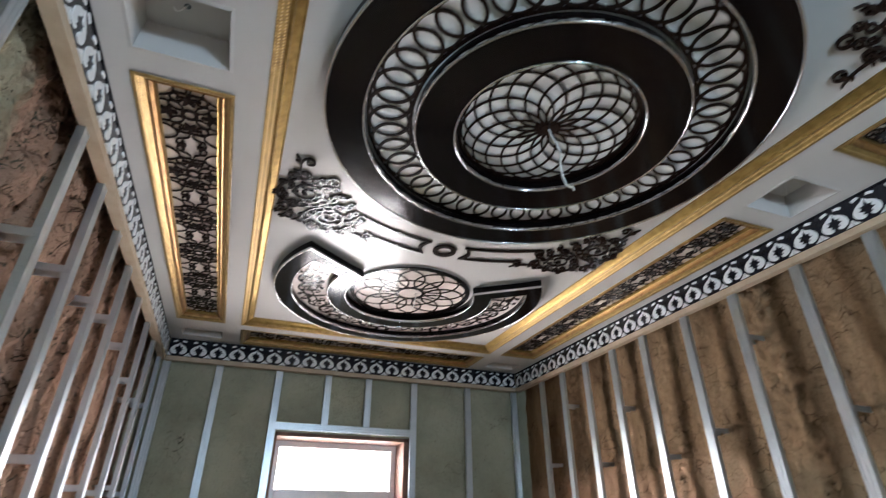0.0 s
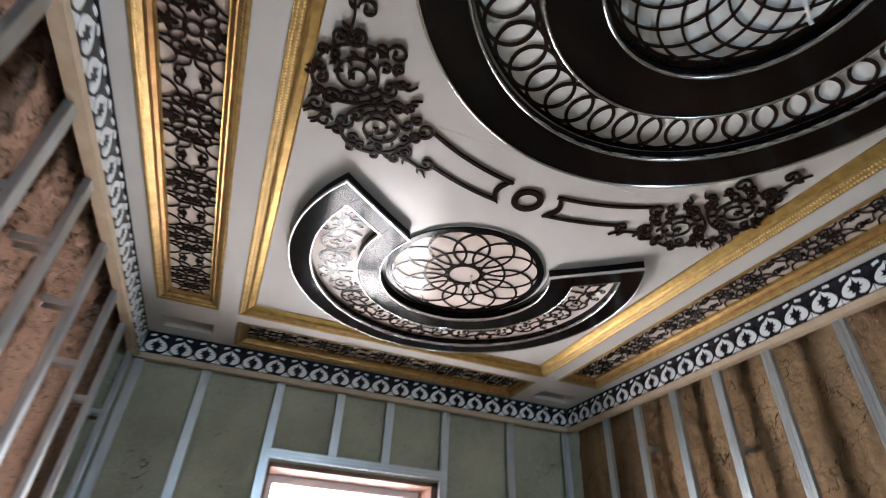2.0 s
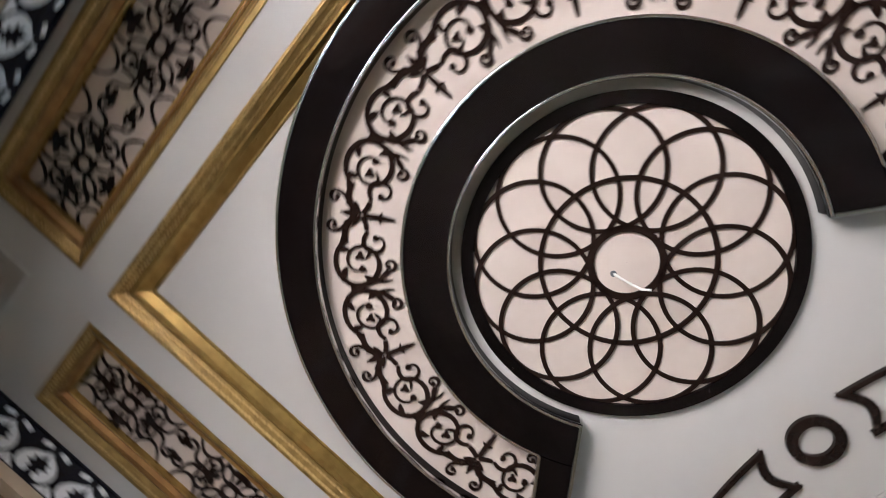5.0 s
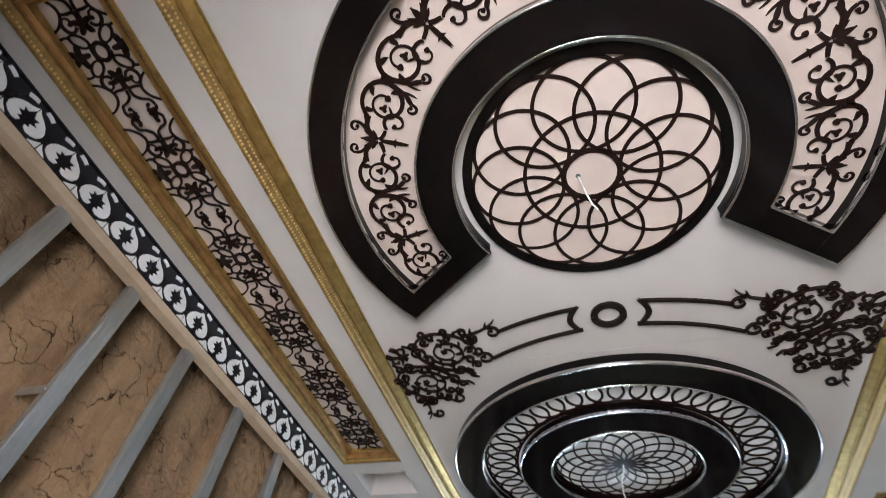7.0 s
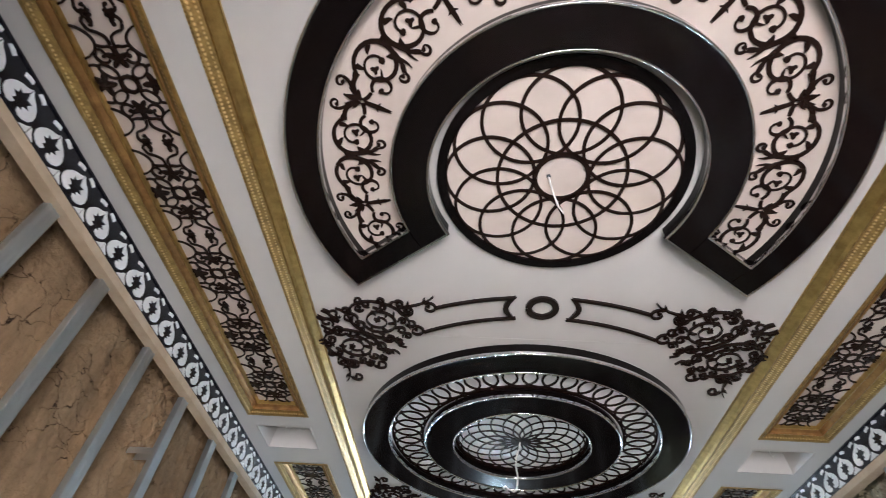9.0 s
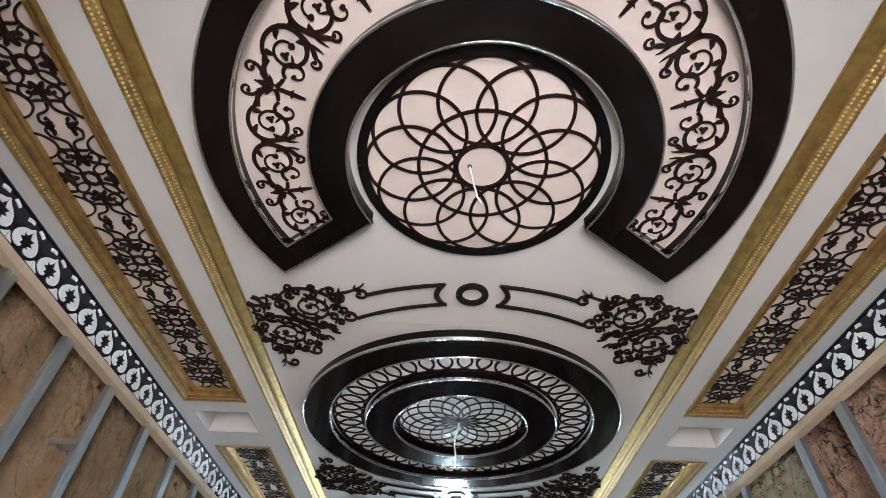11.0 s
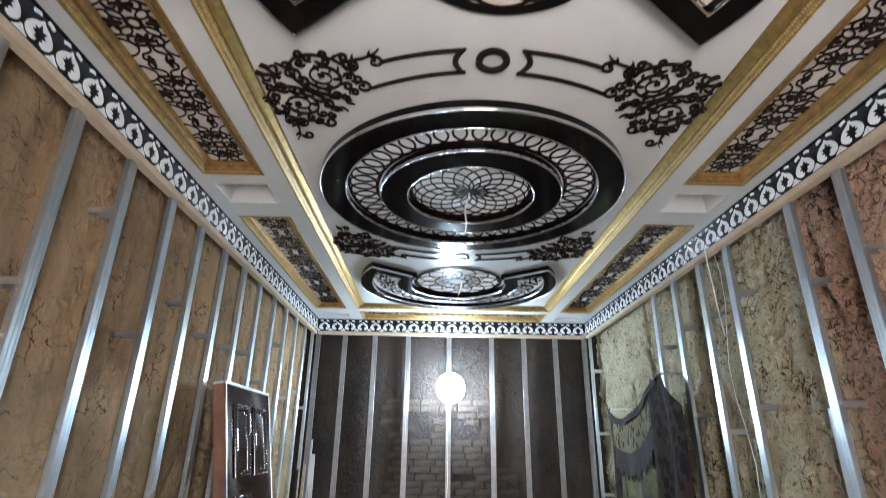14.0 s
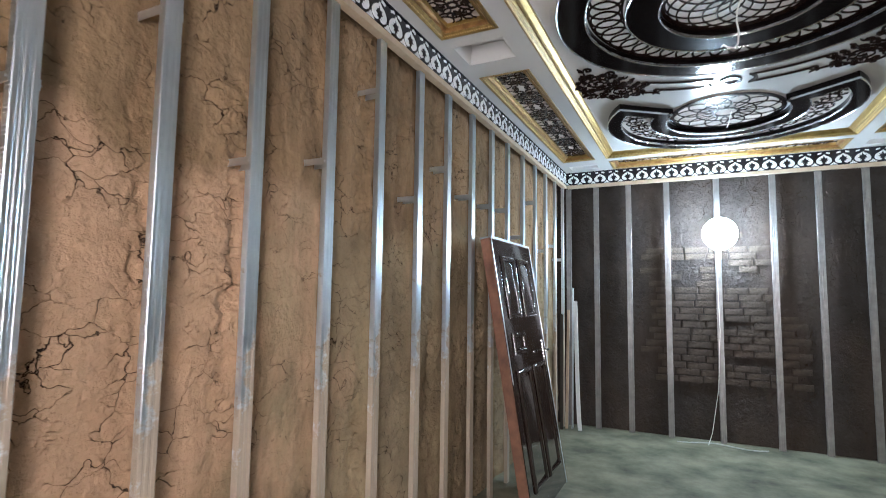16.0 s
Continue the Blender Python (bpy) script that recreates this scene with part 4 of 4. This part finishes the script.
# ---- steel studs ----
def stud_profile(h, w=0.058):
    """An open ceiling channel, ribbed on its face; the face looks to -y."""
    hw = w / 2
    line = [(-hw + 0.006, 0.027), (-hw, 0.027), (-hw, 0.002), (-hw + 0.003, 0.0), (-0.016, 0.0), (-0.013, 0.0014), (-0.007, 0.0014), (-0.004, 0.0), (0.004, 0.0), (0.007, 0.0014), (0.013, 0.0014), (0.016, 0.0), (hw - 0.003, 0.0), (hw, 0.002), (hw, 0.027), (hw - 0.006, 0.027)]
    inner = [(x * 0.965, y + 0.0012) for x, y in reversed(line)]
    ring = line + inner
    g = Geo().sweep([[(x, y, z) for x, y in ring] for z in (0.0, h)], True)
    # stamped ticks in short runs along both flanges
    for k in range(int(h / 0.052)):
        for n in range(3):
            z = 0.02 + 0.052 * k + 0.011 * n
            for s in (1, -1):
                for y in (0.009, 0.018):
                    x = s * hw
                    g.box(min(x, x + s * 0.0014), max(x, x + s * 0.0014), y - 0.0028, y + 0.0028, z - 0.0024, z + 0.0024)
    return g


def bracket_mesh(reach):
    """A perforated hanger: two ears along the stud and a strap back to the wall."""
    g = Geo()
    for s in (1, -1):
        x = s * 0.031
        g.box(min(x, x + s * 0.0015), max(x, x + s * 0.0015), 0.004, reach, -0.014, 0.014)
        g.box(min(x, x + s * 0.006), max(x, x + s * 0.006), 0.010, 0.016, -0.003, 0.003)
    return g.mesh("bracket", M_ZINC)


HIGH = F0 - 0.040
PROFILE = stud_profile(HIGH).mesh("profile", M_ZINC)
DUSTY = stud_profile(HIGH).mesh("profile", M_SMEAR)
DARKENED = stud_profile(HIGH).mesh("profile", M_DULL)
SHORT = stud_profile(HIGH - 2.335).mesh("profile", M_ZINC)
BRACKET = bracket_mesh(0.135)


def stud(m, label, group, mesh=PROFILE, levels=(0.55, 1.15, 1.75, 2.35), lean=0.0):
    ob = thing("metal_stud", label, "stud", group=group)
    ob.matrix_basis = m
    part("profile", mesh, None, ob)
    for z in levels:
        part("bracket", BRACKET, None, ob, "small perforated steel hanger", at=pose(0, 0, z))
    return ob


rnd = random.Random(8)
for y in ANCHORS:
    stud(pose(WX, y, 0, 0, 0, -90), "galvanised steel stud before the cracked tan wall", "studs along the tan wall", DUSTY, [rnd.uniform(1.9, 2.5)])
for y in (3.28, 2.85, 2.45, 2.0, 1.55, 1.16, 0.76, 0.40, -0.23, -0.59, -1.0, -1.39, -3.30):
    stud(pose(-WX, y, 0, 0, 0, 90), "galvanised steel stud on hangers before the rough red wall", "studs along the red wall", PROFILE, [z + rnd.uniform(-0.08, 0.08) for z in (0.5, 1.1, 1.7, 2.4)])
for x in (-1.60, -1.19, -0.70, 0.54, 1.09, 1.60):
    stud(pose(x, WY, 0), "galvanised steel stud on the olive window wall", "studs along the window wall", PROFILE, ())
for x in (-0.27, 0.10):
    stud(pose(x, WY, 2.335), "short galvanised stud over the window lintel", "short studs over the window", SHORT, ())
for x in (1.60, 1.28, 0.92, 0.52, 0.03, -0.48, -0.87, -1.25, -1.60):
    stud(pose(x, -WY, 0, 0, 0, 180), "galvanised steel stud on the dark end wall", "studs along the dark wall", DARKENED, ())
rail = thing("lintel_rail", "galvanised steel rail across the window head", "rail", (-0.69, WY - 0.002, 2.31))
part("profile", stud_profile(1.24).mesh("profile", M_ZINC), None, rail, at=pose(0, 0, 0, 0, 90, 0))

# ---- window ----
window = thing("window_1", "white window with one top light over three casements, bright outside", "window", (0, 3.70, 0), kind="structure")
X0, X1, Z0, Z1, ZT = -0.64, 0.47, 0.80, 2.235, 1.80


def bar(name, x0, x1, z0, z1, y0=-0.03, y1=0.03):
    g = Geo()
    g.box(x0, x1, y0, y1, z0, z1, 0.006)
    return part(name, g, M_PVC, window)


bar("frame", X0, X1, Z1 - 0.05, Z1)
bar("frame", X0, X1, Z0, Z0 + 0.06)
bar("frame", X0, X0 + 0.05, Z0 + 0.06, Z1 - 0.05)
bar("frame", X1 - 0.05, X1, Z0 + 0.06, Z1 - 0.05)
bar("transom", X0 + 0.05, X1 - 0.05, ZT - 0.045, ZT + 0.045, -0.035)
for x in (-0.27, 0.08):
    bar("mullion", x - 0.03, x + 0.03, Z0 + 0.06, ZT - 0.045)
for x0, x1, z0, z1 in ((X0 + 0.05, X1 - 0.05, ZT + 0.045, Z1 - 0.05), (X0 + 0.05, -0.30, Z0 + 0.06, ZT - 0.045), (-0.24, 0.05, Z0 + 0.06, ZT - 0.045), (0.11, X1 - 0.05, Z0 + 0.06, ZT - 0.045)):
    pane = part("pane", Geo().box(x0, x1, -0.004, 0.004, z0, z1), M_GLASS, window)
    pane.visible_shadow = False
reveal = Geo()
reveal.box(WIN[0] - 0.03, WIN[0] + 0.015, 3.43, 3.86, WIN[2], WIN[3])
reveal.box(WIN[1] - 0.045, WIN[1] + 0.03, 3.43, 3.86, WIN[2], WIN[3])
reveal.box(WIN[0] - 0.03, WIN[1] + 0.03, 3.43, 3.86, WIN[3] - 0.03, WIN[3] + 0.02)
reveal.box(WIN[0] - 0.03, WIN[1] + 0.03, 3.43, 3.86, WIN[2] - 0.03, WIN[2] + 0.045)
solid("window_reveal", reveal, M_RAWWOOD, "rough brown timber-lined window reveal", "window reveal")
day = Geo()
day.box(-2.6, 2.4, 4.9, 4.92, -0.5, 4.6)
solid("backdrop", day, M_DAY, "plain bright hazy daylight beyond the window", "backdrop")

# ---- lamp on the dark wall ----
lamp = thing("wall_lamp", "lit white bulb, enlarged to cover its glare, in a holder on the middle stud", "lamp", (0.015, -3.195, 2.15))
# radius enlarged beyond the bulb itself, so the globe stands in for its glare
BR = 0.165
ball = Geo()
ball.ring(0, 0, [(max(0.001, BR * math.sin(math.pi * i / 24)), BR * math.cos(math.pi * i / 24)) for i in range(17)], seg=32)
part("bulb", ball, M_BULB, lamp, "glowing white bulb dome", True, pose(0, 0, 0, -90, 0, 0))
holder = Geo()
holder.ring(0, 0, [(0.001, -0.16), (0.022, -0.16), (0.026, -0.12), (0.045, -0.10), (BR * 0.84, -0.066), (BR * 0.8, -0.060), (0.001, -0.06)], seg=28)
part("housing", holder, M_PVC, lamp, "white finned lamp housing", True, pose(0, 0, 0, -90, 0, 0))
part("cord", Geo().tube([(0.0, -0.14, -0.01), (0.01, -0.145, -0.10), (0.03, -0.13, -0.5), (0.02, -0.13, -1.0), (0.05, -0.13, -1.6), (0.12, -0.12, -2.05), (0.16, 0.02, -2.135)], 0.004, 6), M_CABLE, lamp, "thin white cord", True)


# ---- door leaf leaning on the tan wall ----
def door_leaf():
    ob = new("door_leaf")
    tagged(ob, "dark varnished panelled door leaf with raw wood edge, leaning on studs", "door")
    w, h, t = 0.93, 1.92, 0.072
    part("core", Geo().box(0, w, 0, t, 0, h, 0.002), M_RAWWOOD, ob, "raw reddish wood edge")
    part("face", Geo().box(0.006, w - 0.001, -0.006, 0.0, 0.002, h - 0.008), M_DOOR, ob, "dark glossy varnished face")
    for x0, x1, z0, z1 in ((0.14, 0.42, 1.34, 1.80), (0.52, 0.80, 1.34, 1.80), (0.14, 0.42, 1.08, 1.24), (0.12, 0.44, 0.16, 0.98), (0.50, 0.82, 0.16, 0.98)):
        prof = [(0.020 - 0.020 * math.cos(math.pi * k / 8), -0.005 - 0.020 * math.sin(math.pi * k / 8)) for k in range(9)] + [(0.05, -0.007), (0.05, -0.004), (0, -0.004)]
        q = mitred(x0, x1, z0, z1, prof)
        q.v = [(x, z, y) for x, y, z in q.v]
        part("panel_moulding", q, M_DOOR, ob, "", True)
        part("panel", Geo().box(x0 + 0.06, x1 - 0.06, -0.012, -0.006, z0 + 0.06, z1 - 0.06, 0.003), M_DOOR, ob)
    part("top_strip", Geo().box(0.0, w, -0.009, t + 0.003, h, h + 0.012), M_ZINC, ob, "thin metal top strip")
    part("side_strip", Geo().box(w, w + 0.004, -0.009, t + 0.003, 0, h), M_ZINC, ob)
    part("front_strip", Geo().box(-0.002, 0.012, -0.009, -0.0062, 0.9, h), M_ZINC, ob)
    plate = part("lock_plate", Geo().box(w - 0.075, w - 0.035, -0.013, -0.006, 0.92, 1.14, 0.002), M_CHROME, ob, "chrome lock plate")
    part("lever", Geo().tube([(w - 0.055, -0.012, 1.06), (w - 0.055, -0.05, 1.06), (w - 0.07, -0.056, 1.06), (w - 0.17, -0.054, 1.055)], 0.008), M_CHROME, plate, "chrome lever handle", True)
    return ob


door_leaf().matrix_basis = Matrix.Translation((1.235, -0.58, 0.0)) @ pose(0, 0, 0, 0, 0, -90) @ pose(0, 0, 0, -9.4, 0, 0)


# ---- patterned hanging on the rough wall ----
M_CLOTH = material("green_gold_velvet", (0.125, 0.12, 0.042), 0.85, 0, (0.028, 0.020, 0.012), 5, 120, 0.5)


def figured(name, ground, figure, scale, cover):
    """Cloth with a figure of leaf-like patches."""
    m = material(name, ground, 0.85, 0, tuple(c * 0.7 for c in ground), 5, 160, 0.4, spread=0.05, spec=0.2)
    nt = m.node_tree
    b = nt.nodes["Principled BSDF"]
    base = b.inputs["Base Color"].links[0].from_socket
    co = nt.nodes.new("ShaderNodeTexCoord")
    mp = nt.nodes.new("ShaderNodeMapping")
    mp.inputs["Scale"].default_value = (scale, scale, scale * 0.55)
    mp.inputs["Rotation"].default_value = (0.5, 0, 0)
    nt.links.new(co.outputs["Object"], mp.inputs["Vector"])
    warp = node(nt, "ShaderNodeTexNoise", Scale=2.0, Detail=2.0)
    nt.links.new(mp.outputs[0], warp.inputs["Vector"])
    vor = node(nt, "ShaderNodeTexVoronoi", Scale=1.0, Randomness=0.8)
    mixv = nt.nodes.new("ShaderNodeVectorMath")
    mixv.operation = "ADD"
    nt.links.new(mp.outputs[0], mixv.inputs[0])
    nt.links.new(warp.outputs["Color"], mixv.inputs[1])
    nt.links.new(mixv.outputs[0], vor.inputs["Vector"])
    cut = nt.nodes.new("ShaderNodeMapRange")
    cut.inputs["From Min"].default_value, cut.inputs["From Max"].default_value = cover, cover + 0.06
    cut.inputs["To Min"].default_value, cut.inputs["To Max"].default_value = 1.0, 0.0
    nt.links.new(vor.outputs["Distance"], cut.inputs["Value"])
    mix = nt.nodes.new("ShaderNodeMix")
    mix.data_type = "RGBA"
    mix.inputs["B"].default_value = (*figure, 1)
    nt.links.new(cut.outputs[0], mix.inputs["Factor"])
    nt.links.new(base, mix.inputs["A"])
    nt.links.new(mix.outputs["Result"], b.inputs["Base Color"])
    return m


M_PRINT = figured("maroon_leaf_print", (0.040, 0.024, 0.016), (0.010, 0.004, 0.004), 20.0, 0.48)
M_VALANCE = figured("beige_figured_cloth", (0.16, 0.135, 0.08), (0.028, 0.018, 0.012), 24.0, 0.36)
M_FRINGE = material("maroon_fringe", (0.030, 0.013, 0.014), 0.9, 0, (0.014, 0.007, 0.008), 20, 120, 0.5)
hanging = thing("wall_hanging", "patterned green and maroon cloth hanging in folds on the wall", "wall hanging", (-1.56, -2.47, 0))


def cloth(u0, u1, top, foot, lift, nu=40, nz=34, fold=0.030, wave=7.0):
    """A hung cloth between u0 and u1 metres; top and foot give its edges for each u."""
    g = Geo()
    front, back = [], []
    for i in range(nu + 1):
        u = u0 + (u1 - u0) * i / nu
        a, b = top(u), foot(u)
        ra, rb = [], []
        for j in range(nz + 1):
            t = j / nz
            z = a + (b - a) * t
            d = lift + fold * (0.4 + 0.6 * t) * math.sin(wave * u + 0.6 * math.sin(3 * z)) + 0.012 * noise.noise(Vector((u * 5, z * 3, 2.0)))
            ra.append((d, u, z))
            rb.append((d - 0.006, u, z))
        front.append(ra)
        back.append(rb)
    g.sweep(front)
    g.sweep([list(reversed(r)) for r in back])
    for a, b in ((front, back),):
        g.sweep([[p[0] for p in a], [p[0] for p in b]])
        g.sweep([[p[-1] for p in a], [p[-1] for p in b]])
        g.sweep([a[0], b[0]])
        g.sweep([a[-1], b[-1]])
    return g


def hung(u):
    return 1.91 - 0.15 * math.sin(math.pi * min(1.0, max(0.0, u / 1.22)) ** 0.75) + 0.16 * (u / 1.22) ** 2 - max(0.0, u - 1.27) * 1.2


for u in (0.06, 1.20):
    part("hook", Geo().tube([(0.05, u, hung(u) - 0.01), (0.02, u, hung(u) + 0.03), (-0.08, u, hung(u) + 0.035), (-0.24, u, hung(u) + 0.03)], 0.006), M_ZINC, hanging, "steel nail")
part("field", cloth(0.10, 1.10, lambda u: hung(u) - 0.02, lambda u: 0.22, 0.0, fold=0.045, wave=12.0), M_CLOTH, hanging, "green-gold velvet field", True)
part("border", cloth(0.0, 0.24, hung, lambda u: 0.18, 0.03, 16, 34, 0.022, 22.0), M_PRINT, hanging, "maroon leaf-print border", True)
part("border", cloth(1.02, 1.56, hung, lambda u: 0.18, 0.04, 24, 34, 0.040, 19.0), M_PRINT, hanging, "maroon leaf-print border", True)
part("valance", cloth(0.12, 1.12, lambda u: hung(u) - 0.004, lambda u: hung(u) - 0.24 - 0.05 * math.sin(math.pi * u / 1.2), 0.032, 40, 12, 0.018, 14.0), M_VALANCE, hanging, "beige figured valance", True)
part("edging", cloth(0.02, 1.20, lambda u: hung(u) + 0.012, lambda u: hung(u) - 0.045, 0.050, 40, 3, 0.018, 14.0), M_FRINGE, hanging, "dark woven top edging", True)
part("fringe", cloth(0.14, 1.10, lambda u: hung(u) - 0.24 - 0.05 * math.sin(math.pi * u / 1.2), lambda u: hung(u) - 0.44 - 0.05 * math.sin(math.pi * u / 1.2) - 0.03 * math.sin(60 * u), 0.036, 60, 8, 0.014, 14.0), M_FRINGE, hanging, "maroon fringe", True)


# ---- loose joinery and offcuts ----
def pvc_sash():
    ob = new("window_sash")
    tagged(ob, "white plastic window sash leaning on the studs, film still on", "window frame")
    w, h = 1.25, 1.22

    def rect(x0, x1, z0, z1, t, d0, d1, name):
        for a, b, c, d in ((x0, x1, z1 - t, z1), (x0, x1, z0, z0 + t), (x0, x0 + t, z0 + t, z1 - t), (x1 - t, x1, z0 + t, z1 - t)):
            part(name, Geo().box(a, b, d0, d1, c, d, 0.004), M_PVC, ob)
    rect(0, w, 0, h, 0.055, 0, 0.065, "outer_frame")
    rect(0.060, w / 2 - 0.004, 0.06, h - 0.06, 0.06, -0.012, 0.05, "casement_frame")
    rect(w / 2 + 0.004, w - 0.060, 0.06, h - 0.06, 0.06, -0.012, 0.05, "casement_frame")
    for x0, x1 in ((0.12, w / 2 - 0.064), (w / 2 + 0.064, w - 0.12)):
        part("gasket", mitred(x0, x1, 0.12, h - 0.12, [(-0.004, 0), (0.006, 0), (0.006, 0.012), (-0.004, 0.012)]).mesh("gasket", M_GREY), None, ob, at=pose(0, 0.012, 0, 90, 0, 0))
    for x in (0.09, 0.34, 0.72, 0.98):
        for k in range(3):
            part("print_bar", Geo().box(x + 0.035 * k, x + 0.035 * k + 0.024, -0.0008, 0.0, h - 0.034, h - 0.020), M_GREY, ob, "dark printed bar on film")
    return ob


pvc_sash().matrix_basis = Matrix.Translation((-1.36, 0.12, 0.0)) @ pose(0, 0, 0, 0, 0, 90) @ pose(0, 0, 0, -6.0, 0, 0)
profiles = thing("plastic_profiles", "bundle of white hollow plastic profiles standing on end", "plastic profile", (-1.70, 0.322, 0))
for k, (x, y, h) in enumerate(((0, 0, 1.73),)):
    g = Geo()
    for a, b, c, d in ((-0.018, 0.018, -0.026, -0.023), (-0.018, 0.018, 0.023, 0.026), (-0.018, -0.015, -0.023, 0.023), (0.015, 0.018, -0.023, 0.023)):
        g.box(x + a, x + b, y + c, y + d, 0, h)
    part("profile", g, M_PVC, profiles)
for name, x, y, h, tilt, mat, w, label in (("timber_strip", 1.60, -3.19, 1.33, 1.5, M_PINE, 0.03, "pale timber strip standing in the corner"), ("steel_offcut", 1.545, -3.24, 1.58, 0.8, M_ZINC, 0.018, "thin steel offcut standing in the corner"), ("dark_bar", 1.64, -3.12, 1.28, 0.5, M_ROOF, 0.03, "dark bar standing in the corner")):
    q = Geo().box(-w / 2, w / 2, -0.01, 0.01, 0, h, 0.002).mesh(name, mat)
    ob = tagged(new(name, q), label, "offcut")
    ob.matrix_basis = pose(x, y, 0.0, tilt, -tilt * 0.6, 0)
g = Geo()
g.sweep([[(1.445 + 0.05 * (i / 14) ** 0.6 + a, -3.16 - 0.04 * i / 14 + b, 1.43 * i / 14) for a, b in ((-0.022, -0.006), (0.022, -0.006), (0.022, 0.006), (-0.022, 0.006))] for i in range(15)], True)
tagged(new("plastic_strip", g.mesh("plastic_strip", M_PVC)), "bowed white plastic strip standing in the corner", "offcut")
g = Geo().tube([(-1.60, -0.38, 2.80), (-1.605, -0.37, 2.6), (-1.60, -0.345, 2.4), (-1.59, -0.30, 2.2)], 0.004)
tagged(new("ceiling_cable", g.mesh("ceiling_cable", M_CABLE, True)), "white cable end hanging beside a stud", "cable")
g = Geo().tube([(-1.70, -0.46 + 0.05 * math.sin(i * 1.1), 2.85 - 0.2 * i) for i in range(11)], 0.0028, 6)
tagged(new("wall_cable", g.mesh("wall_cable", M_CABLE, True)), "thin white cable trailing down the rough wall", "cable")
g = Geo().tube([(-0.35 + 0.09 * i, -3.25 + 0.05 * math.sin(i * 0.9), 0.008) for i in range(10)], 0.004, 6)
tagged(new("floor_cable", g.mesh("floor_cable", M_CABLE, True)), "thin white cable lying on the floor", "cable")

# ---- bricks that show in the dark wall ----
rnd = random.Random(4)
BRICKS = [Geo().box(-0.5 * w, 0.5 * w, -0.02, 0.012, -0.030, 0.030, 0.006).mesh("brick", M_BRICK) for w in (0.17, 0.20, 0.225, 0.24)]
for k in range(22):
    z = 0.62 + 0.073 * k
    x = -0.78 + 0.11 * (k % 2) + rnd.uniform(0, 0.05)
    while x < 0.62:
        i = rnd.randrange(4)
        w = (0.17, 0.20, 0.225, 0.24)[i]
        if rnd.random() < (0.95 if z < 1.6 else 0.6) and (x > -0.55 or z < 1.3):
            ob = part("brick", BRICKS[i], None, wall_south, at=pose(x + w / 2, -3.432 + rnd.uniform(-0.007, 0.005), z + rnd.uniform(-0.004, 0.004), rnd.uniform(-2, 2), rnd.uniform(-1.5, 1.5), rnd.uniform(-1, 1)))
        x += w + 0.014
